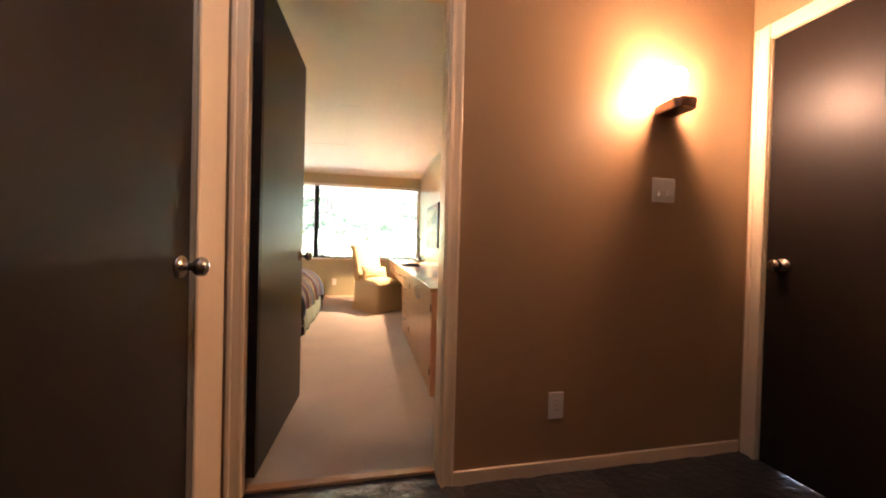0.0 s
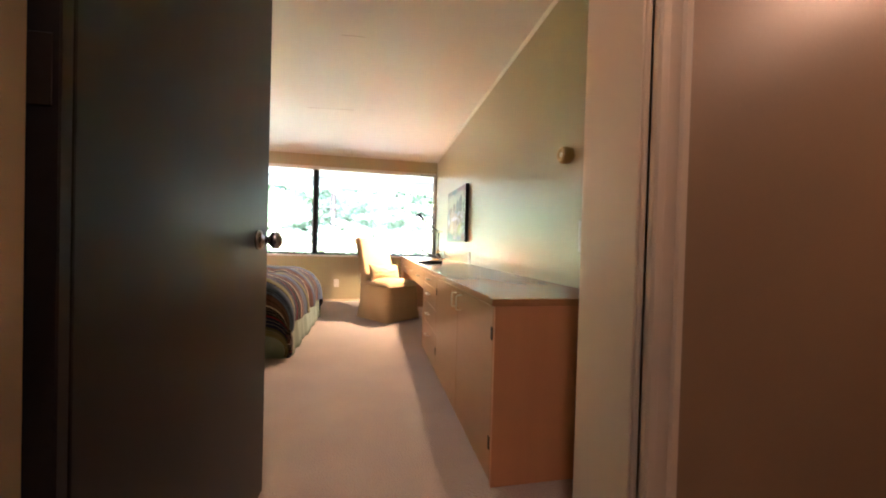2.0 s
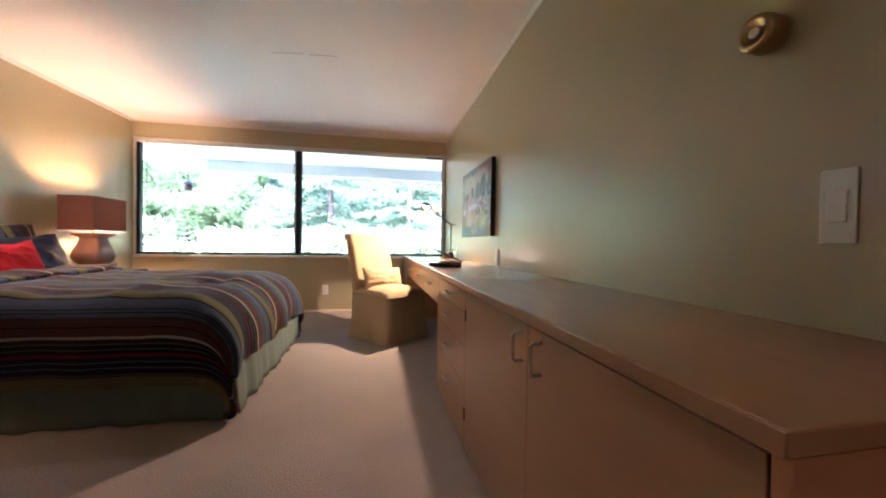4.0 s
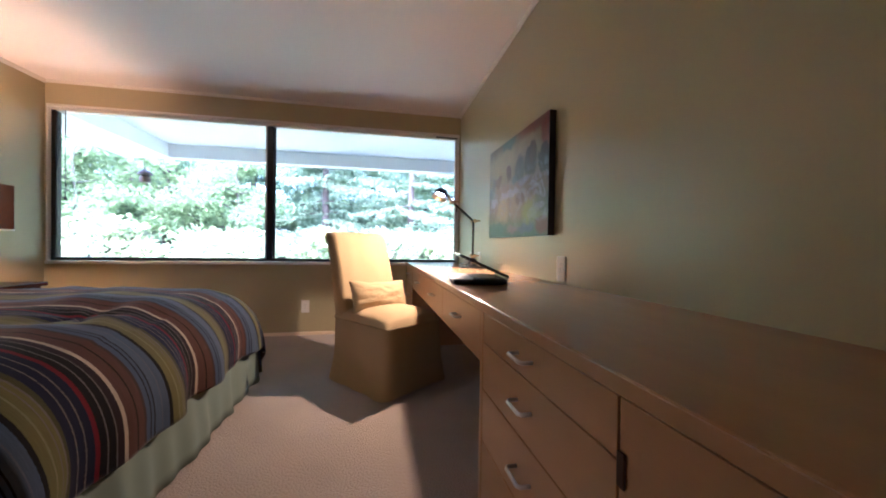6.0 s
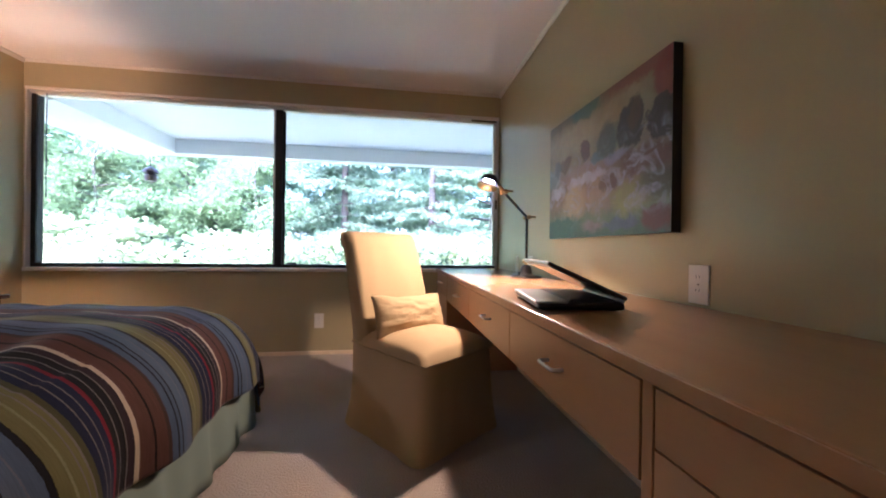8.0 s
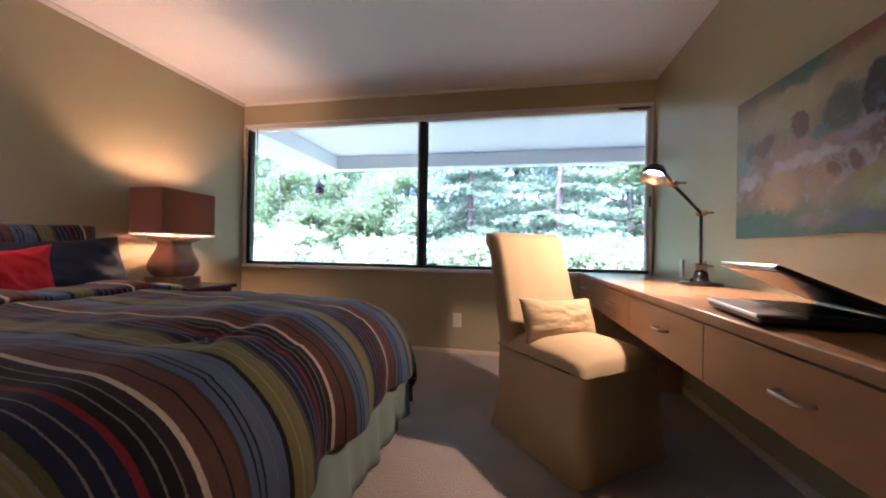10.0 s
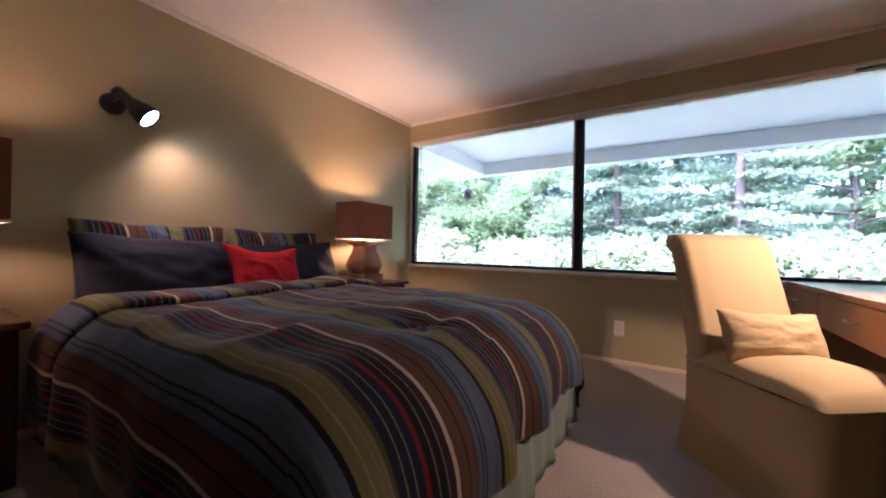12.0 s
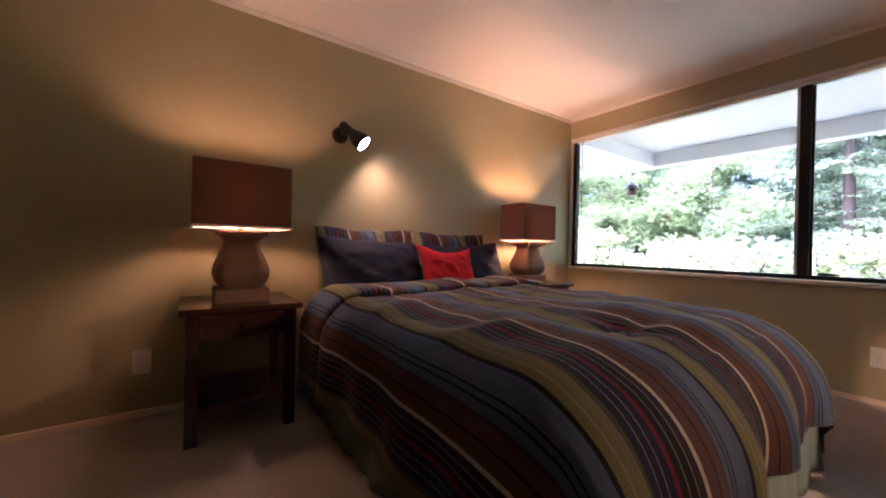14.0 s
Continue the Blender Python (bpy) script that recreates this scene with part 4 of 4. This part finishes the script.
pillow("red_cushion", 0.47, 0.36, 0.13, pose(-2.05, 5.875, PZ + 0.125, -24, 3, 92), RED, "small red cushion with a dented top", pinch=1.7, group="pillows on the bed")

# ---- built-in counter ----
CX, CT = 0.557, 0.703        # front plane and top height
top = thing("counter_top", "long pale maple worktop running to the window", "worktop")
soften(part("slab", boxes((CX - 0.012, XR - 0.001, 3.42, YW - 0.014, CT - 0.028, CT)), MAPLETOP, top), 0.003)
part("front_edge", boxes((CX - 0.0145, CX - 0.0122, 3.421, YW - 0.0145, CT - 0.027, CT - 0.002), bevel=0.0008), MAPLE, top, "solid maple edge strip")


def pull(parent, y, z, length=0.075, upright=False):
    """A bent steel bow handle on the front plane."""
    d, r = 0.028, 0.0045
    h = length / 2
    if upright:
        pts = [(0, -h), (d * 0.8, -h), (d, -h + 0.008), (d, h - 0.008), (d * 0.8, h), (0, h)]
        pts = [(CX - a, y, z + c) for a, c in pts]
    else:
        pts = [(0, -h), (d * 0.8, -h), (d, -h + 0.008), (d, h - 0.008), (d * 0.8, h), (0, h)]
        pts = [(CX - a, y + c, z) for a, c in pts]
    return part("handle", tube(pts, r, 10), STEEL, parent, "bent steel bow handle", True)


def front(name, parent, y0, y1, z0, z1):
    return soften(part(name, boxes((CX, CX + 0.019, y0 + 0.0015, y1 - 0.0015, z0 + 0.0015, z1 - 0.0015)), MAPLE, parent), 0.0015)


ZT = CT - 0.032
cab = thing("cabinet_unit", "maple base cabinet with two plain doors", "cabinet")
part("end_panel", boxes((CX, XR - 0.014, 3.424, 3.443, 0.0, ZT + 0.0035), bevel=0.0015), MAPLEEND, cab, "maple end panel with orange hall light in its colour")
part("carcass", boxes((CX + 0.021, XR - 0.015, 3.4435, 4.612, 0.03, ZT)), SEAM, cab)
for y0, y1, hy in ((3.445, 4.0, 3.925), (4.0, 4.612, 4.03)):
    d = front("door", cab, y0, y1, 0.012, ZT - 0.004)
    pull(d, hy, 0.605, 0.075, True)
for y in (3.452, 4.602):
    for z in (0.155, 0.568):
        part("hinge", boxes((CX - 0.005, CX - 0.0005, y - 0.008, y + 0.008, z - 0.025, z + 0.025), bevel=0.0015), HINGE, cab, "small dark hinge")
drw = thing("drawer_unit", "maple unit of four plain drawers", "cabinet")
part("carcass", boxes((CX + 0.021, XR - 0.015, 4.6135, 5.232, 0.03, ZT)), SEAM, drw)
part("end_panel", boxes((CX - 0.001, XR - 0.014, 5.234, 5.258, 0.0, ZT + 0.0035), bevel=0.0015), MAPLE, drw)
for z0, z1, hz in ((0.575, ZT - 0.004, 0.622), (0.43, 0.575, 0.51), (0.27, 0.43, 0.353), (0.012, 0.27, 0.19)):
    d = front("drawer", drw, 4.613, 5.233, z0, z1)
    pull(d, 4.925, hz)
desk = thing("desk_unit", "maple desk section with shallow drawers and knee space", "desk")
part("frame", boxes((CX + 0.021, XR - 0.015, 5.26, 7.20, 0.515, ZT)), SEAM, desk)
for y0, y1, hy in ((5.262, 5.885, 5.555), (5.885, 6.51, 6.145), (6.51, 7.205, 6.78)):
    d = front("drawer", desk, y0, y1, 0.505, ZT - 0.004)
    pull(d, hy, 0.595)
ped = thing("pedestal_unit", "narrow maple drawer pedestal by the window", "cabinet")
part("end_panel", boxes((CX - 0.001, XR - 0.014, 7.207, 7.226, 0.0, ZT + 0.0035), bevel=0.0015), MAPLE, ped)
part("carcass", boxes((CX + 0.021, XR - 0.015, 7.2265, YW - 0.015, 0.03, ZT)), SEAM, ped)
for z0, z1 in ((0.53, ZT - 0.004), (0.28, 0.53), (0.012, 0.28)):
    d = front("drawer", ped, 7.228, YW - 0.016, z0, z1)
    pull(d, 7.46, (z0 + z1) / 2 + 0.01)

# ---- desk lamp ----
dl = thing("desk_lamp", "black jointed desk lamp with brass joints, lit", "lamp", at=pose(0.962, 6.775, CT))
part("base", lathe([(0.0005, 0), (0.088, 0), (0.092, 0.004), (0.092, 0.010), (0.085, 0.014), (0.045, 0.018), (0.036, 0.024), (0.033, 0.045), (0.028, 0.066), (0.016, 0.074), (0.0005, 0.075)], 36), BLACK, dl, "heavy round black base", True)
part("switch_knob", lathe([(0.006, 0.012), (0.006, 0.028), (0.009, 0.03), (0.008, 0.036), (0.0005, 0.037)], 14, m=pose(-0.055, -0.035, 0)), BLACK, dl, "", True)


def joint(parent, p, r=0.013):
    x, y, z = p
    j = part("joint", lathe([(0.0005, -0.022), (r, -0.022), (r, -0.012), (r * 0.6, -0.01), (r * 0.6, 0.01), (r, 0.012), (r, 0.022), (0.0005, 0.022)], 16, m=pose(x, y, z, 90, 0, 25)), BRASS, parent, "knuckle joint of aged brass", True)
    part("wing_nut", boxes((x + 0.006, x + 0.045, y - 0.028, y - 0.022, z - 0.004, z + 0.006), bevel=0.002), BRASS, j)
    return j


E0, E1, E2 = Vector((0, 0, 0.095)), Vector((0.005, 0.013, 0.358)), Vector((-0.207, -0.190, 0.470))
part("neck", tube([(0, 0, 0.072), (0.002, 0, 0.1)], [0.012, 0.009], 12), BRASS, dl, "", True)
joint(dl, E0)
part("lower_arm", tube([E0, E1], 0.0075, 12), BLACK, dl, "", True)
joint(dl, E1)
part("upper_arm", tube([E1, E2], 0.0075, 12), BLACK, dl, "", True)
joint(dl, E2)
hd = pose(-0.297, -0.222, 0.512) @ look((0, 0, 0), (-0.34, -0.20, -0.9)) @ pose(0, 0, 0, 180, 0, 0) @ Matrix.Scale(0.76, 4)
part("head", lathe([(0.0005, -0.062), (0.02, -0.06), (0.042, -0.048), (0.058, -0.028), (0.066, -0.004), (0.068, 0.012), (0.066, 0.013), (0.063, -0.002), (0.055, -0.024), (0.04, -0.043), (0.0005, -0.054)], 32, m=hd), BLACK, dl, "domed black reflector", True)
part("guard_ring", lathe([(0.066, 0.030), (0.069, 0.032), (0.069, 0.036), (0.065, 0.036), (0.064, 0.031), (0.066, 0.030)], 32, m=hd), BRASS, dl, "", True)
part("bulb", lathe([(0.0005, -0.045), (0.02, -0.04), (0.034, -0.02), (0.038, -0.006), (0.03, 0.005), (0.0005, 0.009)], 24, m=hd), SPOTBULB, dl, "lit bulb", True)
part("head_stem", tube([E2, Vector((-0.250, -0.208, 0.520))], 0.009, 10), BRASS, dl, "", True)

# ---- laptop ----
lap = thing("laptop", "half closed black laptop with a grey palm rest", "laptop", at=pose(0.556, 5.668, CT, 0, 0, -9))
soften(part("base", boxes((0.004, 0.240, 0.0, 0.300, 0.004, 0.0255)), BLACK, lap, "glossy black case"), 0.008, 3)
soften(part("palm_rest", boxes((-0.002, 0.088, 0.001, 0.299, 0.0185, 0.0275)), LAPSILVER, lap, "silver grey palm rest and front edge"), 0.004, 3)
part("deck", boxes((0.0885, 0.232, 0.008, 0.292, 0.0256, 0.0272), bevel=0.0006), BLACK, lap, "black keyboard deck")
for row in range(5):
    for col in range(12):
        part("key", boxes((0.096 + row * 0.021, 0.114 + row * 0.021, 0.014 + col * 0.0226, 0.033 + col * 0.0226, 0.0273, 0.0300)), BLACK, lap)
part("touchpad", boxes((0.018, 0.072, 0.105, 0.195, 0.0276, 0.0282)), LAPSILVER, lap)
part("hinge_bar", tube([(0.240, 0.012, 0.027), (0.240, 0.150, 0.027), (0.240, 0.288, 0.027)], 0.005, 10), STEEL, lap, "bright hinge bar", True)
for x in (0.02, 0.21):
    for y in (0.02, 0.265):
        part("foot", boxes((x, x + 0.012, y, y + 0.012, 0.0, 0.0042)), BLACK, lap)
lid = part("lid", boxes((-0.236, 0.0, 0.0, 0.300, 0.0, 0.012), bevel=0.005, seg=3), BLACK, lap, "tilted black lid")
lid.matrix_basis = pose(0.243, 0, 0.029, 0, 24, 0)
part("screen", boxes((-0.222, -0.02, 0.016, 0.284, -0.0012, 0.0)), SCREEN, lid, "dark glossy screen")

# ---- canvas ----
pic = thing("canvas_painting", "unframed oil painting of a misty wooded landscape", "painting")
b = bmesh.new()
box(b, 1.052, 1.086, 5.775, 6.657, 0.93, 1.54)
part("stretcher", b, BLACK, pic, "black painted canvas edge")
b = grid(lambda u, v: (1.0505 - 0.0008 * noise.noise((u * 30, v * 20, 0)), 6.657 - u * 0.882, 0.93 + v * 0.61), 40, 26, uv=lambda u, v: (u * 1.5, v))
pf = part("canvas", b, PAINTING, pic, "painted in muted greens, violets and rust", True)

# ---- slipcovered chair ----
chair = thing("slipcovered_chair", "khaki linen slipcovered side chair with a scrolled back", "chair", at=pose(0.322, 6.505, 0, 0, 0, 37.5))
# local: x across, -y the way it faces
SW, SD = 0.230, 0.272


def skirt(u, v):
    """The slipcover's skirt: a flared square tube from floor to seat."""
    a = u * 2 * math.pi
    z = 0.006 + v * 0.388
    c, s = math.cos(a + math.pi / 4), math.sin(a + math.pi / 4)
    k = 1 / (abs(c) ** 9 + abs(s) ** 9) ** (1 / 9)
    side = 1.0 + 0.14 * (1 - v) ** 1.6
    flare = 1.0 + (0.13 if s > 0 else 0.03) * (1 - v) ** 1.6
    corner = max(0.0, abs(c * s) * 2 - 0.75) * 4
    w = 0.004 * (1 - v) * math.sin(a * 11) + 0.010 * (1 - v) ** 1.5 * corner + 0.006 * noise.noise((c * 3, s * 3, v * 2))
    lift = 0.0
    return Vector((c * k * (SW * side + w), s * k * (SD * flare + w), z + lift))


part("skirt", grid(skirt, 120, 14), LINEN, chair, "floor length skirt with pleated corners", True)


def seat(u, v):
    a, c = 2 * u - 1, 2 * v - 1
    ed = max(abs(a), abs(c))
    z = 0.412 + 0.068 * max(0.0, (1 - abs(a) ** 3) * (1 - abs(c) ** 3)) ** 0.55 - 0.012 * max(0, ed - 0.93) / 0.07
    return Vector((a * (SW + 0.004), c * (SD + 0.004), z + 0.004 * noise.noise((a * 3, c * 3, 1))))


part("seat", grid(seat, 30, 30), LINEN, chair, "softly crowned seat", True)


def backrest(u, v):
    """A leaning back whose top rolls over backwards; v runs up the front, over the scroll and down the rear."""
    a = 2 * u - 1
    line = [(0.17, 0.40), (0.185, 0.48), (0.215, 0.60), (0.25, 0.72), (0.285, 0.83), (0.305, 0.89), (0.325, 0.93), (0.355, 0.952), (0.395, 0.95), (0.42, 0.925), (0.418, 0.895), (0.395, 0.88),
            (0.372, 0.87), (0.345, 0.80), (0.318, 0.68), (0.295, 0.56), (0.275, 0.44), (0.28, 0.25), (0.29, 0.02)]
    p = v * (len(line) - 1)
    i = min(int(p), len(line) - 2)
    f = p - i
    y, z = (line[i][k] * (1 - f) + line[i + 1][k] * f for k in (0, 1))
    w = 0.232 - 0.004 * min(1, max(0, (z - 0.4) / 0.5))
    edge = max(0.0, abs(a) - 0.9) / 0.1
    ym = 0.245 + 0.16 * max(0, z - 0.42) / 0.5
    return Vector((0.004 + a * w, y - 0.012 + (ym - y) * 0.35 * edge ** 2 + 0.003 * noise.noise((a * 3, z * 5, 2)), z - 0.004 * edge))


b = grid(backrest, 26, 54)
rim = [e for e in b.edges if e.is_boundary]
bmesh.ops.contextual_create(b, geom=[e for e in rim if all(v.co.x < -0.15 for v in e.verts)])
bmesh.ops.contextual_create(b, geom=[e for e in rim if all(v.co.x > 0.15 for v in e.verts)])
part("backrest", b, LINEN, chair, "tall padded back with a rolled top", True)
cush = pillow("lumbar_cushion", 0.455, 0.205, 0.11, pose(0.322, 6.505, 0, 0, 0, 37.5) @ pose(0.0, 0.085, 0.532, -20, 3, 0), LINEN, "small khaki linen lumbar cushion on a chair", pinch=0.5)

# ---- outdoors ----
ground = structure("ground", grid(lambda u, v: ((u - 0.5) * 600, 7.9 + 600 * v * v, -0.35 - 0.6 * min(1, v * 12) + 0.25 * noise.noise((u * 90, v * 60, 0))), 60, 60), GRASS, "green lawn sloping away from the house", "lawn", True)
porch = thing("porch_roof", "white painted porch soffit with edge beams", "porch roof")
part("soffit", boxes((-2.98, 6.5, YW + 0.14, 9.62, 2.14, 2.2)), SOFFIT, porch)
part("beam", boxes((-2.98, 6.5, 9.44, 9.6, 1.965, 2.139), bevel=0.004), SOFFIT, porch, "white front beam")
part("beam", boxes((-2.98, -2.40, YW + 0.141, 9.439, 1.965, 2.139), bevel=0.004), SOFFIT, porch, "white side beam")
house = structure("roof_slab", boxes((-5, 6.5, -4, YW + 0.139, 2.52, 2.7)), SOFFIT, "plain roof over the rooms", "roof")
# the dark hanging shape is a hooded floodlight on the beam, unlit
feeder = thing("bird_feeder", "small dark hooded floodlight hanging outside the window", "bird feeder", at=pose(-2.74, 9.57, 1.70) @ Matrix.Scale(1.45, 4))
part("hook", tube([(0, 0, 0.08), (0, -0.02, 0.186)], 0.004, 6), BLACK, feeder)
part("hood", lathe([(0.06, 0.03), (0.05, 0.05), (0.02, 0.075), (0.0005, 0.085)], 14), HINGE, feeder)
part("lamp_can", lathe([(0.0005, -0.04), (0.04, -0.04), (0.045, 0.0), (0.03, 0.03), (0.0005, 0.03)], 14), HINGE, feeder)


def leaves(b, centre, spread, count, size, rng, droop=0.2, flat=1.0):
    for _ in range(count):
        d = Vector((rng.gauss(0, 1), rng.gauss(0, 1), rng.gauss(0, flat)))
        d = d.normalized() * (rng.random() ** 0.5)
        p = Vector(centre) + Vector((d.x * spread[0], d.y * spread[1], d.z * spread[2]))
        s = size * rng.uniform(0.6, 1.5)
        q = Euler((rng.uniform(-0.9, 0.9), rng.uniform(-0.9, 0.9), rng.uniform(0, 6.28))).to_matrix()
        pts = [q @ Vector(v) * s for v in ((-0.5, 0, 0), (0, -0.28, -droop * 0.2), (0.6, 0, -droop * 0.4), (0, 0.28, -droop * 0.2))]
        b.faces.new([b.verts.new(p + v) for v in pts])


def broadleaf(seed, height, label):
    rng = random.Random(seed)
    t = thing("tree", label, "tree", "trees behind the house")
    lean = Vector((rng.uniform(-0.3, 0.3), rng.uniform(-0.3, 0.3), 0))
    pts = [lean * (k / 6) ** 1.5 + Vector((rng.uniform(-0.1, 0.1), rng.uniform(-0.1, 0.1), height * k / 6 - 1.0)) for k in range(7)]
    tr = tube(pts, [0.12 * (1 - 0.12 * k) for k in range(7)], 9)
    cr = bmesh.new()
    for k in range(26):
        h = height * rng.uniform(0.16, 0.98)
        a = rng.uniform(0, 6.28)
        reach = height * 0.30 * (1.05 - abs(h / height - 0.5)) * rng.uniform(0.5, 1.1)
        base = Vector((0, 0, h * 0.92 - 1.0)) + lean * (h / height)
        tip = base + Vector((math.cos(a) * reach, math.sin(a) * reach, rng.uniform(0.0, 0.5)))
        tube([base, (base + tip) / 2 + Vector((0, 0, 0.12)), tip], [0.05, 0.03, 0.012], 5, tr)
        for f in (0.45, 0.75, 1.0):
            c = base.lerp(tip, f)
            leaves(cr, c, (0.85, 0.85, 0.45), 120, 0.15, rng)
    part("trunk", tr, BARK, t, "", True)
    part("crown", cr, LEAF, t)
    return t


def hemlock(seed, height, label):
    rng = random.Random(seed)
    t = thing("conifer", label, "tree", "conifers behind the house")
    tr = tube([(0, 0, -1.0), (0.05, 0, height * 0.5), (0, 0.05, height)], [0.17, 0.11, 0.02], 9)
    cr = bmesh.new()
    for k in range(60):
        h = rng.uniform(0.5, height * 0.97)
        a = rng.uniform(0, 6.28)
        reach = (height - h) * 0.30 * rng.uniform(0.6, 1.1) + 0.4
        base = Vector((0, 0, h))
        tip = base + Vector((math.cos(a) * reach, math.sin(a) * reach, -0.22 * reach))
        tube([base, base.lerp(tip, 0.5) + Vector((0, 0, 0.06)), tip], [0.035, 0.022, 0.008], 5, tr)
        n = max(2, int(reach / 0.5))
        for i in range(1, n + 1):
            leaves(cr, base.lerp(tip, i / n), (0.6, 0.6, 0.13), 85, 0.15, rng, 0.8, 0.5)
    part("trunk", tr, BARK, t, "", True)
    part("crown", cr, PINE, t)
    return t


def shrub(seed, label):
    rng = random.Random(seed)
    t = thing("shrub", label, "shrub", "shrubs along the lawn")
    st, cr = bmesh.new(), bmesh.new()
    for k in range(12):
        a = rng.uniform(0, 6.28)
        r = rng.uniform(0.1, 0.75)
        tip = Vector((math.cos(a) * r, math.sin(a) * r, rng.uniform(0.7, 1.55)))
        tube([(0.05 * math.cos(a), 0.05 * math.sin(a), -0.4), tip * 0.5 + Vector((0, 0, 0.1)), tip], [0.025, 0.018, 0.008], 5, st)
        leaves(cr, tip, (0.42, 0.42, 0.28), 95, 0.11, rng)
        leaves(cr, tip * 0.6, (0.45, 0.45, 0.3), 60, 0.11, rng)
    part("stems", st, BARK, t)
    part("foliage", cr, PALE, t)
    return t


rng = random.Random(4)
kinds = [broadleaf(11, 8.0, "tall leafy tree with a broken crown"), broadleaf(23, 7.0, "tall leafy tree with a broken crown"), hemlock(5, 11.0, "tall drooping evergreen with a bare trunk below"), hemlock(8, 9.0, "tall drooping evergreen with a bare trunk below")]
spots = [(-3.6, 15.5, 0, 0.62), (-1.6, 19.0, 2, 1.0), (1.6, 17.6, 3, 0.95), (4.2, 18.8, 0, 0.95), (-6.5, 17.5, 1, 0.9), (-9.5, 16.0, 0, 0.9), (-12.5, 19.0, 2, 0.9), (-5.2, 22, 2, 1.1), (-8.5, 22.5, 3, 1.2),
         (0.2, 23.5, 2, 1.25), (3.0, 23.0, 3, 1.3), (6.8, 21.0, 2, 1.1), (9.5, 19.5, 1, 1.05), (12.5, 22, 3, 1.2), (-15.5, 21.5, 1, 1.2), (-19, 18.0, 0, 1.1), (-23, 21, 2, 1.2), (7.2, 27, 3, 1.4), (-2.8, 28, 3, 1.4), (-11.5, 27.5, 1, 1.4), (-17, 27, 3, 1.4), (15.5, 27, 2, 1.4), (-26, 27, 0, 1.4)]
spots += [(-5.2, 16.5, 1, 0.75), (-8.0, 18.5, 0, 1.0), (-7.4, 15.2, 0, 0.6), (-10.5, 20.5, 1, 1.1)]
spots += [(-30 + 6.5 * i, 34 + 3 * (i % 3), (1, 3, 0, 2)[i % 4], 1.9) for i in range(9)]
used = set()
for x, y, k, s in spots:
    m = pose(x, y, -0.6, 0, 0, rng.uniform(0, 360))
    o = kinds[k]
    if k in used:
        o = copy_thing(kinds[k], m)
    else:
        o.matrix_basis = m
        used.add(k)
    o.scale = (s, s, s * rng.uniform(0.95, 1.1))
bush = shrub(3, "pale flowering shrub at the lawn's edge")
bush2 = shrub(9, "pale flowering shrub at the lawn's edge")
for i in range(15):
    m = pose(-9.5 + i * 1.05 + rng.uniform(-0.3, 0.3), 12.6 + rng.uniform(-0.6, 0.9), -0.75, 0, 0, rng.uniform(0, 360))
    if i < 2:
        (bush, bush2)[i].matrix_basis = m
        o = (bush, bush2)[i]
    else:
        o = copy_thing((bush, bush2)[i % 2], m)
    s = rng.uniform(0.95, 1.35)
    o.scale = (s * 1.15, s * 1.15, s)

# ---- slate tiles of the hall ----
hall_floor = tagged(new("hall_floor", None), "dark cleft slate tile floor", "floor", kind="structure")
protos = []
for k in range(4):
    w, d = 0.296, 0.296
    r2 = random.Random(40 + k)

    def tile(u, v):
        e = min(u, v, 1 - u, 1 - v)
        return (u * w, v * d, (-0.004 if e < 0.01 else 0.0) + r2.uniform(-0.0018, 0.0018))
    b = grid(tile, 4, 4)
    ext = bmesh.ops.extrude_edge_only(b, edges=[e for e in b.edges if e.is_boundary])
    for v in (g for g in ext["geom"] if isinstance(g, bmesh.types.BMVert)):
        v.co.z = -0.012
    protos.append(mesh("slate", b, SLATE))
k = 0
for j in range(9):
    for i in range(8):
        x, y = HL + 0.002 + i * 0.3, 2.672 - 0.298 - j * 0.3
        if x + 0.296 > HR + 0.08:
            continue
        o = new("slate", protos[k % 4])
        o.parent = hall_floor
        o.matrix_basis = pose(x, y, 0)
        k += 1
